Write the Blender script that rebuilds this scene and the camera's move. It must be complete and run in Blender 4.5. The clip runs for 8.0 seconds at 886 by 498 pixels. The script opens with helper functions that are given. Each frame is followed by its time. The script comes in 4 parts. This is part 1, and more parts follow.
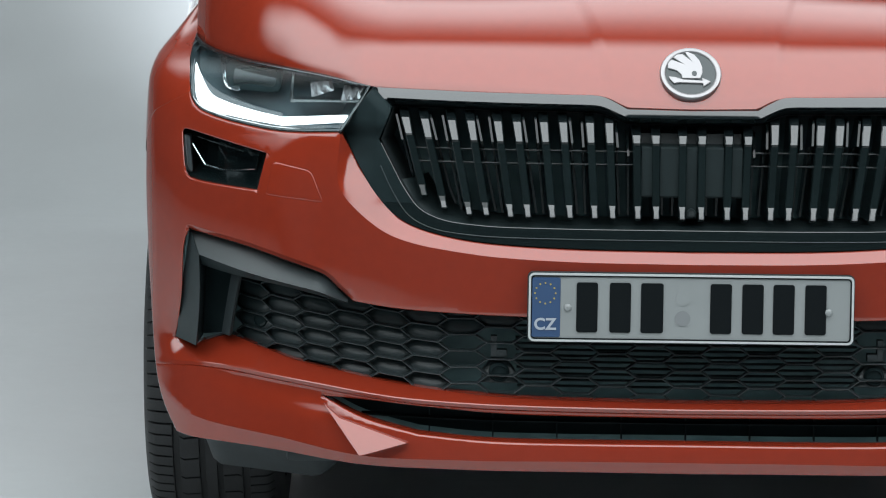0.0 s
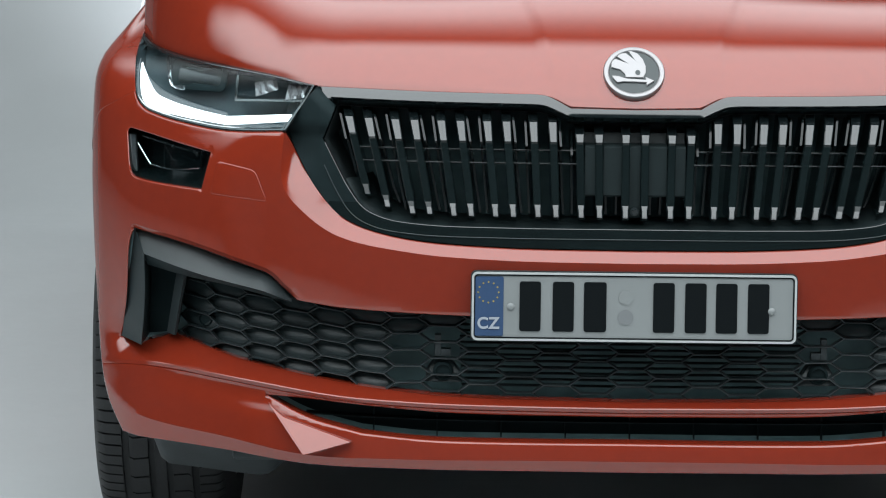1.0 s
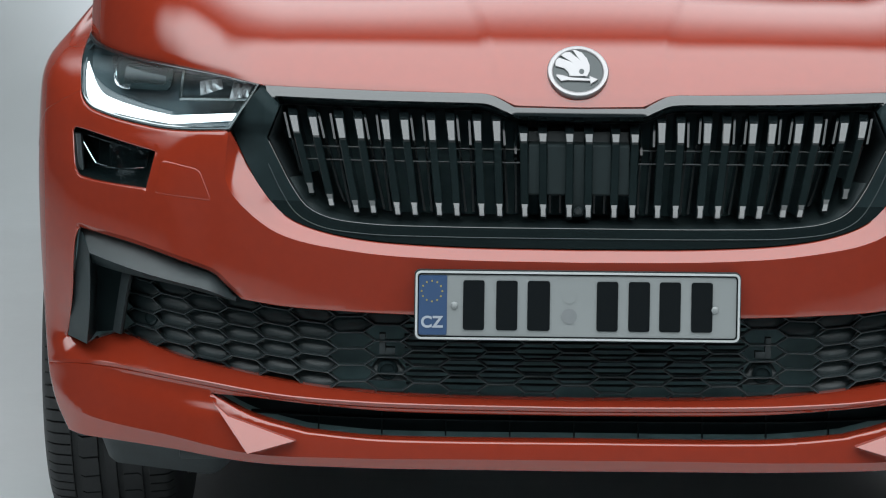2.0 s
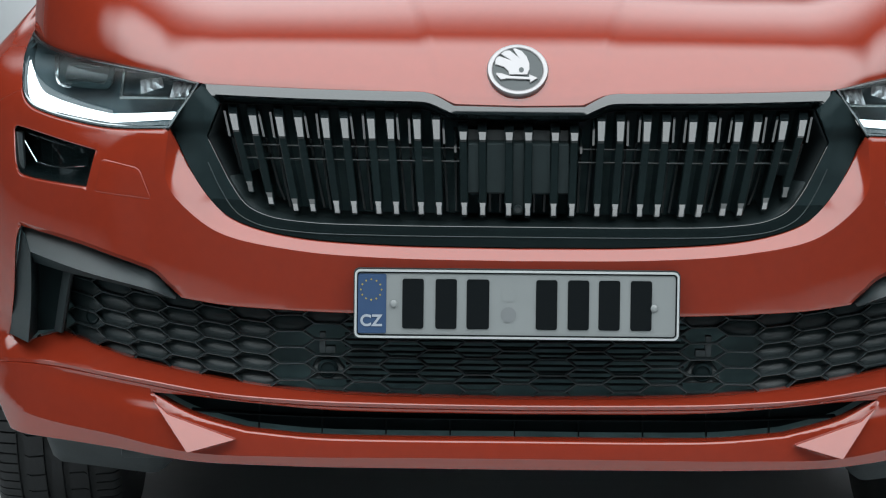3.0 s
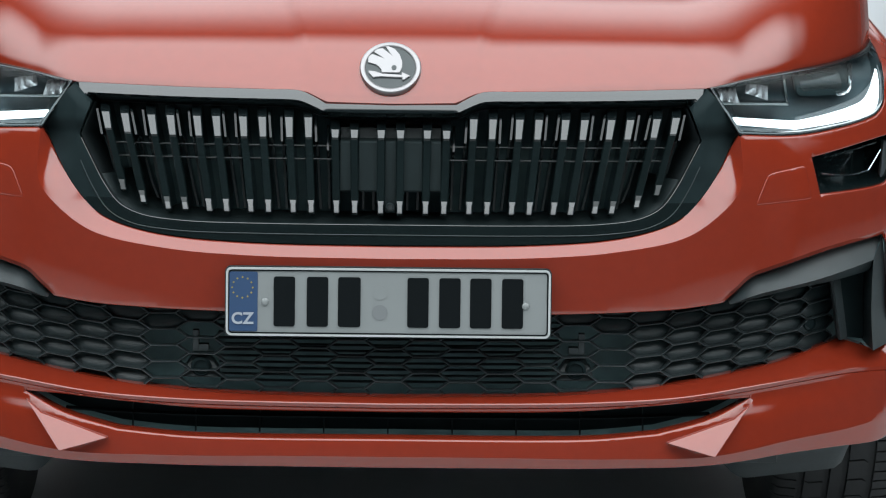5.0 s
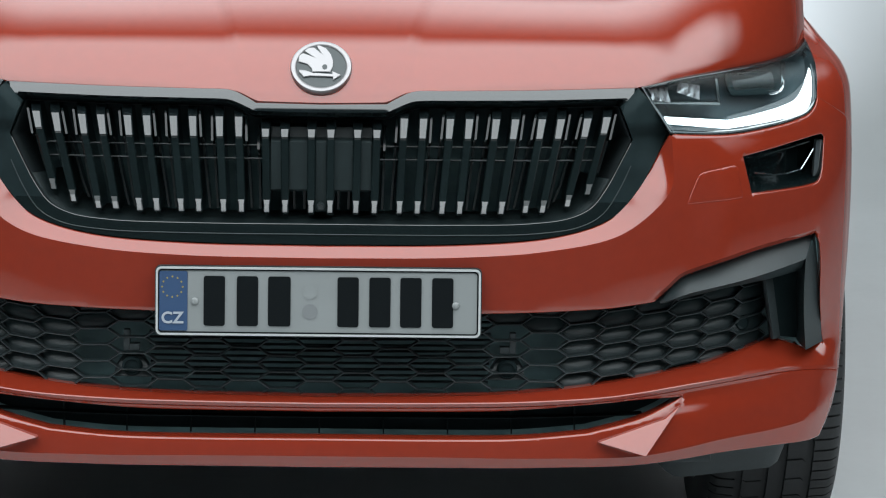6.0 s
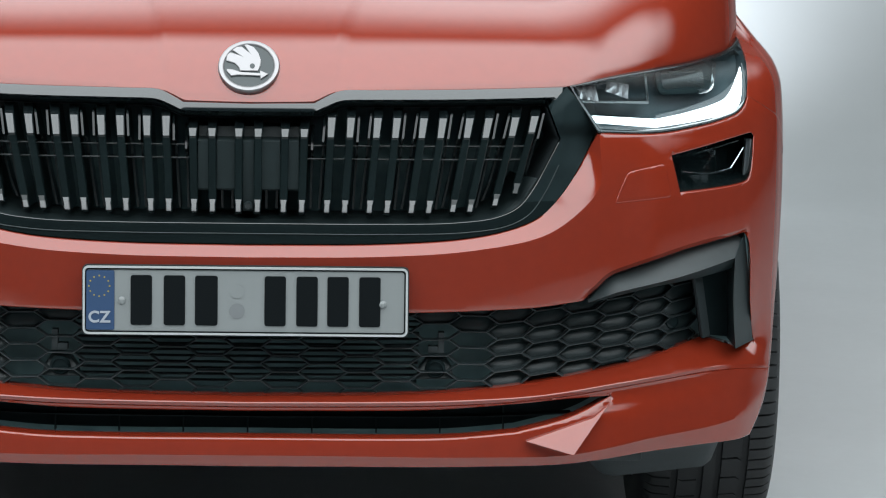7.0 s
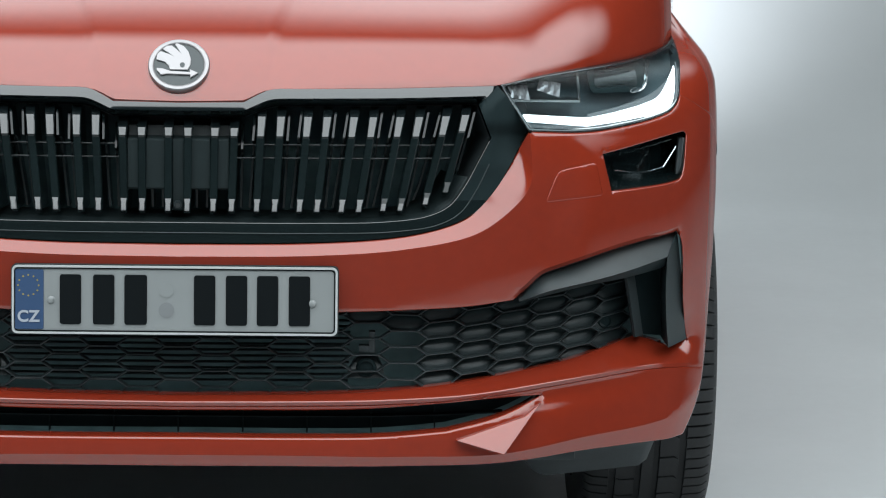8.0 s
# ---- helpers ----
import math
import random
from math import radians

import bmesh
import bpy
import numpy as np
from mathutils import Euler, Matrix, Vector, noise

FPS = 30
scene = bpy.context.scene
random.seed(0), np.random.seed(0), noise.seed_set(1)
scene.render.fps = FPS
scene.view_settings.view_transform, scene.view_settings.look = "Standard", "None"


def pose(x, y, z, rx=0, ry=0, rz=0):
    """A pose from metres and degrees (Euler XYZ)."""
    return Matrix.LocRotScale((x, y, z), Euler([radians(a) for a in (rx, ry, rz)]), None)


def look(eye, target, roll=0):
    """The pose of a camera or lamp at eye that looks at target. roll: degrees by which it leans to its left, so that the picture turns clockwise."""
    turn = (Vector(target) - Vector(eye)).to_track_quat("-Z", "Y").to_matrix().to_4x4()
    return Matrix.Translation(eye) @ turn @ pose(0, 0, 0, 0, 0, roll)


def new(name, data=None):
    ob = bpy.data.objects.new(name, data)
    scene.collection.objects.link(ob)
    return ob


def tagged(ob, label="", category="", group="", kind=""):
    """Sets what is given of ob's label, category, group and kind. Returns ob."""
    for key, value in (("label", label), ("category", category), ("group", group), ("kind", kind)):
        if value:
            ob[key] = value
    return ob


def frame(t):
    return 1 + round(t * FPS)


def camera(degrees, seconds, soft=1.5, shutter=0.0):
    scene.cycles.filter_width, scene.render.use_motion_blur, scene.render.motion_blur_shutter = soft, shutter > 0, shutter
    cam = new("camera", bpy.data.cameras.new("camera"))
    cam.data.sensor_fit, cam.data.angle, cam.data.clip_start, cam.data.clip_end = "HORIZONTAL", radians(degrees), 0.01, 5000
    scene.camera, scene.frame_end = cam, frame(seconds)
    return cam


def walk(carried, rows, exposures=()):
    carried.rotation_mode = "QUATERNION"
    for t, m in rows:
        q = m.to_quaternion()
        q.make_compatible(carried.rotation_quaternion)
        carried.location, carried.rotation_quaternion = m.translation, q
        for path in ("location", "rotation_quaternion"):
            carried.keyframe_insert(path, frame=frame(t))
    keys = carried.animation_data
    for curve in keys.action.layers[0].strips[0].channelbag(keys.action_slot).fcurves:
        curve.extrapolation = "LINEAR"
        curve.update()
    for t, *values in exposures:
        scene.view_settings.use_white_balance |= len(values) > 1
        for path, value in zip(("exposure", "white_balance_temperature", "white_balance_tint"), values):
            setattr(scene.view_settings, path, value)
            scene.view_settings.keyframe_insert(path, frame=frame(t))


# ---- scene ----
cam = camera(16.62, 8.0, soft=1.1)
# seconds, eye x, y, z, pitch, lean to the left, yaw
ROWS = [
    (0.0, -0.3861, -4.7952, 1.3787, -8.813, 0.713, 0.155),
    (0.5, -0.3475, -4.7972, 1.3791, -8.812, 0.705, 0.075),
    (1.0, -0.3084, -4.7978, 1.3788, -8.813, 0.697, -0.004),
    (1.5, -0.2705, -4.7999, 1.3788, -8.814, 0.690, -0.083),
    (3.0, -0.1481, -4.7999, 1.3788, -8.834, 0.670, -0.331),
    (3.5, -0.1044, -4.8004, 1.3793, -8.842, 0.680, -0.418),
    (4.0, -0.0598, -4.8022, 1.3805, -8.850, 0.692, -0.505),
    (5.5, 0.0756, -4.8005, 1.3804, -8.870, 0.742, -0.771),
    (6.0, 0.1256, -4.8010, 1.3811, -8.872, 0.743, -0.860),
    (6.5, 0.1750, -4.8026, 1.3817, -8.873, 0.742, -0.947),
    (7.0, 0.2276, -4.8026, 1.3812, -8.874, 0.739, -1.036),
    (7.5, 0.2773, -4.8011, 1.3810, -8.876, 0.737, -1.122),
    (8.0, 0.3257, -4.7995, 1.3805, -8.877, 0.734, -1.209),
]
walk(cam, [(t, pose(x, y, z, 0, 0, yaw) @ pose(0, 0, 0, 90 + pitch, 0, 0) @ pose(0, 0, 0, 0, 0, lean_)) for t, x, y, z, pitch, lean_, yaw in ROWS],
     [(0.0, 0.0), (8.0, 0.0)])

# ---- light: a studio with one big softbox over the nose, and lamps on the sweep behind the car ----
world = bpy.data.worlds.new("studio")
world.use_nodes = True
world.node_tree.nodes["Background"].inputs[0].default_value = (0.75, 0.85, 1.0, 1)
world.node_tree.nodes["Background"].inputs[1].default_value = 0.05
scene.world = world


def area(name, eye, target, sx, sy, watts, colour, fade_x, fade_y):
    """A softbox: a broad lamp whose cloth grows dimmer towards its rim."""
    la = bpy.data.lights.new(name, "AREA")
    la.shape, la.size, la.size_y, la.energy, la.color = "RECTANGLE", sx, sy, watts, colour
    la.use_nodes = True
    nt = la.node_tree
    em = next(n for n in nt.nodes if n.type == "EMISSION")
    geo, sep, mul = nt.nodes.new("ShaderNodeNewGeometry"), nt.nodes.new("ShaderNodeSeparateXYZ"), nt.nodes.new("ShaderNodeMath")
    mul.operation = "MULTIPLY"
    nt.links.new(geo.outputs["Parametric"], sep.inputs[0])
    for k, (axis, fade) in enumerate((("X", fade_x), ("Y", fade_y))):
        off, ab, rng = (nt.nodes.new(t) for t in ("ShaderNodeMath", "ShaderNodeMath", "ShaderNodeMapRange"))
        off.operation, ab.operation = "SUBTRACT", "ABSOLUTE"
        off.inputs[1].default_value = 0.5
        rng.interpolation_type = "SMOOTHSTEP"
        rng.inputs["From Min"].default_value, rng.inputs["From Max"].default_value = 0.5 - fade, 0.5
        rng.inputs["To Min"].default_value, rng.inputs["To Max"].default_value = 1.0, 0.0
        nt.links.new(sep.outputs[axis], off.inputs[0])
        nt.links.new(off.outputs[0], ab.inputs[0])
        nt.links.new(ab.outputs[0], rng.inputs["Value"])
        nt.links.new(rng.outputs["Result"], mul.inputs[k])
    nt.links.new(mul.outputs[0], em.inputs["Strength"])
    ob = new(name, la)
    ob.matrix_world = look(eye, target)
    return ob


COOL = (0.90, 0.97, 1.0)
area("softbox_lamp_front", (0, -1.78, 3.6), (0, -1.78, 0), 15.0, 4.75, 860, COOL, 0.26, 0.12)
area("softbox_lamp_rear", (0, 3.9, 5.2), (0, 3.9, 0), 10.0, 7.3, 600, COOL, 0.35, 0.42)
spot = bpy.data.lights.new("backdrop_lamp", "SPOT")
spot.energy, spot.spot_size, spot.spot_blend, spot.shadow_soft_size, spot.color = 680, radians(94), 0.7, 0.25, (0.88, 0.93, 1.0)
new("backdrop_lamp", spot).matrix_world = look((0.15, 4.7, 1.3), (0.15, 7.1, 0.45))

# ---- materials ----
def material(name, base, rough=0.5, metal=0.0, coat=0.0, grain=0.0, scale=60.0, bump=0.0, spec=0.5, stain=0.0):
    m = bpy.data.materials.new(name)
    m.use_nodes = True
    nt = m.node_tree
    p = nt.nodes["Principled BSDF"]
    p.inputs["Base Color"].default_value = (*base, 1)
    p.inputs["Roughness"].default_value = rough
    p.inputs["Metallic"].default_value = metal
    p.inputs["Coat Weight"].default_value = coat
    p.inputs["Coat Roughness"].default_value = 0.05
    p.inputs["Coat IOR"].default_value = 1.75
    p.inputs["Specular IOR Level"].default_value = spec
    if grain or bump or stain:
        tc = nt.nodes.new("ShaderNodeTexCoord")
        no = nt.nodes.new("ShaderNodeTexNoise")
        no.inputs["Scale"].default_value, no.inputs["Detail"].default_value = scale, 4
        nt.links.new(tc.outputs["Object"], no.inputs["Vector"])
        big = nt.nodes.new("ShaderNodeTexNoise")
        big.inputs["Scale"].default_value, big.inputs["Detail"].default_value = scale * 0.06, 3
        nt.links.new(tc.outputs["Object"], big.inputs["Vector"])
        if grain or stain:
            r = nt.nodes.new("ShaderNodeMapRange")
            r.inputs["To Min"].default_value, r.inputs["To Max"].default_value = max(rough - grain, 0), rough + grain
            nt.links.new(no.outputs["Fac"], r.inputs["Value"])
            nt.links.new(r.outputs["Result"], p.inputs["Roughness"])
            hs = nt.nodes.new("ShaderNodeHueSaturation")
            hs.inputs["Color"].default_value = (*base, 1)
            v = nt.nodes.new("ShaderNodeMapRange")
            v.inputs["From Min"].default_value, v.inputs["From Max"].default_value = 0.3, 0.7
            v.inputs["To Min"].default_value, v.inputs["To Max"].default_value = 1 - stain, 1 + stain
            nt.links.new(big.outputs["Fac"], v.inputs["Value"])
            nt.links.new(v.outputs["Result"], hs.inputs["Value"])
            nt.links.new(hs.outputs["Color"], p.inputs["Base Color"])
        if bump:
            b = nt.nodes.new("ShaderNodeBump")
            b.inputs["Strength"].default_value, b.inputs["Distance"].default_value = bump, 0.001
            nt.links.new(no.outputs["Fac"], b.inputs["Height"])
            nt.links.new(b.outputs["Normal"], p.inputs["Normal"])
    return m


def lamp_material(name, colour, strength, base=0.8):
    m = bpy.data.materials.new(name)
    m.use_nodes = True
    p = m.node_tree.nodes["Principled BSDF"]
    p.inputs["Base Color"].default_value = (base, base, base, 1)
    p.inputs["Emission Color"].default_value = (*colour, 1)
    p.inputs["Emission Strength"].default_value = strength
    return m


def clear_material(name, tint, ior=1.16):
    """Thin clear plastic: it lets the eye through and mirrors by its angle."""
    m = bpy.data.materials.new(name)
    m.use_nodes = True
    nt = m.node_tree
    nt.nodes.remove(nt.nodes["Principled BSDF"])
    tr, gl, mix, fr = (nt.nodes.new(k) for k in ("ShaderNodeBsdfTransparent", "ShaderNodeBsdfGlossy", "ShaderNodeMixShader", "ShaderNodeFresnel"))
    tr.inputs[0].default_value = (*tint, 1)
    gl.inputs["Roughness"].default_value = 0.03
    fr.inputs["IOR"].default_value = ior
    nt.links.new(fr.outputs[0], mix.inputs[0])
    nt.links.new(tr.outputs[0], mix.inputs[1])
    nt.links.new(gl.outputs[0], mix.inputs[2])
    nt.links.new(mix.outputs[0], nt.nodes["Material Output"].inputs[0])
    return m


RED = material("red_metallic_paint", (0.235, 0.0260, 0.0110), 0.46, 0.2, 1.0, 0.05, 900, 0.0, 0.0, 0.03)
BLACK = material("deep_black_plastic", (0.012, 0.020, 0.0215), 0.6, grain=0.08, scale=300, stain=0.2, spec=0.05)
# veiling glare is put into this grey: it lifts the dark of the openings
CORE = material("backing_grey", (0.105, 0.165, 0.172), 0.7, grain=0.08, scale=300, stain=0.2, spec=0.05)
RIM_WHITE = material("plate_rim_white", (0.46, 0.48, 0.48), 0.35, grain=0.05, scale=150)
# the lit strip's teal haze is painted into this inner plastic
LAMP_INNER = material("lamp_inner_plastic", (0.028, 0.044, 0.050), 0.4, grain=0.05, scale=200, stain=0.15, spec=0.15)
BADGE_SILVER = material("badge_silver", (0.31, 0.30, 0.305), 0.38, 0.8, grain=0.04, scale=200)
GLOSS = material("gloss_black", (0.006, 0.0095, 0.0105), 0.08, grain=0.02, scale=40, stain=0.2, spec=1.0)
SHAFT = material("weak_gloss_black", (0.006, 0.0105, 0.011), 0.12, grain=0.03, scale=200, stain=0.15, spec=0.4)
SATIN = material("satin_black_plastic", (0.018, 0.027, 0.029), 0.40, grain=0.06, scale=700, bump=0.25, stain=0.1)
PANEL = material("panel_black_plastic", (0.012, 0.0190, 0.0200), 0.45, grain=0.06, scale=500, bump=0.2, stain=0.1, spec=0.25)
DARK = material("black_plastic", (0.017, 0.024, 0.026), 0.55, grain=0.08, scale=300, stain=0.2)
RUBBER = material("tyre_rubber", (0.018, 0.019, 0.02), 0.62, grain=0.08, scale=200, bump=0.3, stain=0.15)
CHROME = material("bright_chrome", (0.8, 0.81, 0.82), 0.12, 1.0, grain=0.03, scale=80)
BADGE = material("badge_grey", (0.045, 0.055, 0.057), 0.4, 0.0, grain=0.05, scale=300)
WHITE = material("plate_white", (0.235, 0.25, 0.25), 0.38, grain=0.05, scale=150, stain=0.03)
INK = material("plate_black", (0.004, 0.006, 0.007), 0.6, grain=0.05, scale=150, spec=0.1)
BLUE = material("plate_blue", (0.03, 0.066, 0.145), 0.4, grain=0.05, scale=150)
YELLOW = material("plate_yellow", (0.34, 0.27, 0.07), 0.5)
PALE = material("plate_pale", (0.36, 0.39, 0.44), 0.4)
STICKER = material("sticker_grey", (0.19, 0.20, 0.205), 0.4)
FLOOR = material("painted_floor", (0.48, 0.50, 0.505), 0.55, grain=0.08, scale=30, bump=0.05, stain=0.03)
GLOOM = material("unseen_room_dark", (0.090, 0.118, 0.126), 0.9, grain=0.05, scale=20, stain=0.1)
GLASS = clear_material("clear_lens", (0.86, 0.95, 0.97))
SMOKE = clear_material("smoked_lens", (0.84, 0.92, 0.95))
GUIDE = lamp_material("light_guide", (0.70, 0.86, 0.95), 0.17, 0.05)
GLOW = lamp_material("daylight_strip", (0.93, 0.97, 1.0), 2.2)


# ---- body form ----
def pchip(xs, ys):
    """A smooth curve through a few knots that never overshoots."""
    xs, ys = np.array(xs, float), np.array(ys, float)
    h, d = np.diff(xs), np.diff(ys) / np.diff(xs)
    m = np.zeros(len(xs))
    for i in range(1, len(xs) - 1):
        if d[i - 1] * d[i] > 0:
            a, b = 2 * h[i] + h[i - 1], h[i] + 2 * h[i - 1]
            m[i] = (a + b) / (a / d[i - 1] + b / d[i])
    m[0], m[-1] = d[0], d[-1]

    def curve(x):
        x = np.clip(np.asarray(x, float), xs[0], xs[-1])
        i = np.clip(np.searchsorted(xs, x) - 1, 0, len(h) - 1)
        t = (x - xs[i]) / h[i]
        return ((1 + 2 * t) * (1 - t) ** 2 * ys[i] + t * (1 - t) ** 2 * h[i] * m[i]
                + t * t * (3 - 2 * t) * ys[i + 1] + t * t * (t - 1) * h[i] * m[i + 1])
    return curve


# plan of the nose: across (x) and back (y), walked by the length u from the middle round the corner to the side
HALF = 0.935
across = pchip([0, 0.3, 0.45, 0.55, 0.65, 0.7, 0.75, 0.8, 0.85, 0.9, 0.93, 0.95, 0.965, 0.98, 1.0, 1.03, 1.06, 1.1, 1.15, 1.3, 1.5, 2.6],
               [0, 0.2998, 0.4486, 0.5460, 0.6404, 0.6857, 0.7295, 0.7714, 0.8115, 0.8480, 0.8686, 0.8815, 0.8905, 0.8978, 0.9055, 0.9140, 0.9190, 0.9212, 0.9220, 0.9224, 0.9228, 0.923])
behind = pchip([0, 0.3, 0.45, 0.55, 0.65, 0.7, 0.75, 0.8, 0.85, 0.9, 0.93, 0.95, 0.965, 0.98, 1.0, 1.03, 1.06, 1.1, 1.15, 1.3, 1.5, 2.6],
               [0, 0.0068, 0.0252, 0.0478, 0.0808, 0.1018, 0.1258, 0.1530, 0.1828, 0.2150, 0.2370, 0.2522, 0.2642, 0.2768, 0.2944, 0.3221, 0.3510, 0.3905, 0.440, 0.590, 0.790, 1.890])
lean = pchip([0.2, 0.3, 0.38, 0.44, 0.50, 0.60, 0.72, 0.79, 0.84, 0.88, 0.937, 1.0, 1.05], [-0.054, -0.031, -0.010, 0.0, 0.003, 0.008, 0.018, 0.032, 0.052, 0.09, 0.27, 0.51, 0.79])
girth = pchip([0.2, 0.274, 0.36, 0.5, 0.6, 0.73, 0.86, 0.90, 0.94, 0.985, 1.05], [0.855, 0.868, 0.895, 0.9185, 0.9295, 0.935, 0.935, 0.933, 0.912, 0.876, 0.78])


flank = pchip([0.2, 0.274, 0.36, 0.45, 0.5, 0.6, 0.73, 0.86, 0.895, 0.94, 0.98, 1.05], [0.905, 0.910, 0.9165, 0.9190, 0.9200, 0.923, 0.925, 0.922, 0.914, 0.882, 0.852, 0.79])


def nose(u, z, back=0.0):
    """The place on the car's front at length u from the middle (minus: the car's right) and height z."""
    u, z = np.asarray(u, float), np.asarray(z, float)
    foot_ = np.clip((0.46 - z) / 0.1, 0, 1)
    foot_ = foot_ * foot_ * (3 - 2 * foot_)
    turn_ = np.clip((np.abs(u) - 0.90 + 0.20 * foot_) / (0.11 + 0.09 * foot_), 0, 1)
    turn_ = turn_ * turn_ * (3 - 2 * turn_)
    x = across(np.abs(u)) * (girth(z) + (flank(z) - girth(z)) * turn_) / HALF
    side = np.clip((np.abs(u) - 0.88) / 0.2, 0, 1)
    y = behind(np.abs(u)) + lean(z) * (1 - 0.4 * side * side * (3 - 2 * side)) + back
    # the car stands a little askew: its flanks lie a few millimetres to its right
    return np.sign(u) * x - 0.004 * np.clip((np.abs(u) - 0.88) / 0.12, 0, 1), y, z + 0 * u
# ---- end form ----


# ---- mesh helpers ----
def part(name, bm, mat, parent, label="", smooth=True, sharp=35):
    """Links a bmesh as one mesh object under a thing or a part."""
    me = bpy.data.meshes.new(name)
    if smooth:
        for f in bm.faces:
            f.smooth = True
        for e in bm.edges:
            if len(e.link_faces) == 2 and e.calc_face_angle(0) > radians(sharp):
                e.smooth = False
    bm.to_mesh(me)
    bm.free()
    me.materials.append(mat)
    ob = new(name, me)
    if parent:
        ob.parent = parent
    if label:
        ob["label"] = label
    return ob


def spline(pts, step=0.006):
    """A smooth line through a few points, walked in even steps."""
    p = np.array(pts, float)
    if len(p) == 2:
        q = np.vstack([p[0] + (p[1] - p[0]) * t for t in np.linspace(0, 1, max(2, int(np.hypot(*(p[1] - p[0])) / step)))])
        return q
    e = np.vstack([2 * p[0] - p[1], p, 2 * p[-1] - p[-2]])
    out = []
    for i in range(1, len(e) - 2):
        n = max(2, int(np.linalg.norm(e[i + 1] - e[i]) / step))
        t0, d0 = 0.0, [max(np.linalg.norm(e[k + 1] - e[k]), 1e-6) ** 0.5 for k in (i - 1, i, i + 1)]
        t1 = d0[0]; t2 = t1 + d0[1]; t3 = t2 + d0[2]
        for t in np.linspace(t1, t2, n, endpoint=False):
            a1 = (t1 - t) / (t1 - t0) * e[i - 1] + (t - t0) / (t1 - t0) * e[i]
            a2 = (t2 - t) / (t2 - t1) * e[i] + (t - t1) / (t2 - t1) * e[i + 1]
            a3 = (t3 - t) / (t3 - t2) * e[i + 1] + (t - t2) / (t3 - t2) * e[i + 2]
            b1 = (t2 - t) / (t2 - t0) * a1 + (t - t0) / (t2 - t0) * a2
            b2 = (t3 - t) / (t3 - t1) * a2 + (t - t1) / (t3 - t1) * a3
            out.append((t2 - t) / (t2 - t1) * b1 + (t - t1) / (t2 - t1) * b2)
    out.append(p[-1])
    return np.array(out)


def chain(*runs, step=0.006):
    """Joins smooth runs into one line with corners between them."""
    out = []
    for r in runs:
        q = spline(r, step)
        if out and np.hypot(*(out[-1][-1] - q[0])) < 1e-6:
            q = q[1:]
        out.append(q)
    return np.vstack(out)


def flip(line):
    """The same line on the other side of the middle, walked backwards."""
    return np.array(line)[::-1] * [-1, 1]


def both(line):
    """A closed outline from its half, which starts and ends on the middle line."""
    a = np.array(line)
    b = flip(a)
    return np.vstack([a, b[1:-1] if abs(a[0][0]) < 1e-6 and abs(a[-1][0]) < 1e-6 else b])


def away(p, line, closed=True):
    """Distance of the points p from a line."""
    a = np.array(line)
    b = np.roll(a, -1, 0) if closed else a[1:]
    a = a if closed else a[:-1]
    best = np.full(len(p), 1e9)
    for s in range(0, len(p), 4000):
        q = p[s:s + 4000, None]
        d = (b - a)[None]
        t = np.clip(((q - a) * d).sum(-1) / np.maximum((d * d).sum(-1), 1e-12), 0, 1)
        best[s:s + 4000] = np.sqrt((((a + t[..., None] * d) - q) ** 2).sum(-1)).min(1)
    return best


def inside(p, line):
    a = np.array(line)
    b = np.roll(a, -1, 0)
    hit = np.zeros(len(p), bool)
    for (x0, y0), (x1, y1) in zip(a, b):
        if y0 != y1:
            hit ^= ((y0 > p[:, 1]) != (y1 > p[:, 1])) & (p[:, 0] < (x1 - x0) * (p[:, 1] - y0) / (y1 - y0) + x0)
    return hit


def inset(line, d):
    """Points a little way inside a closed line."""
    a = np.array(line)
    t = np.roll(a, -1, 0) - np.roll(a, 1, 0)
    t /= np.maximum(np.linalg.norm(t, axis=1, keepdims=True), 1e-9)
    nrm = np.c_[-t[:, 1], t[:, 0]]
    out = np.vstack([a + nrm * d, a - nrm * d])
    return out


from mathutils.geometry import delaunay_2d_cdt


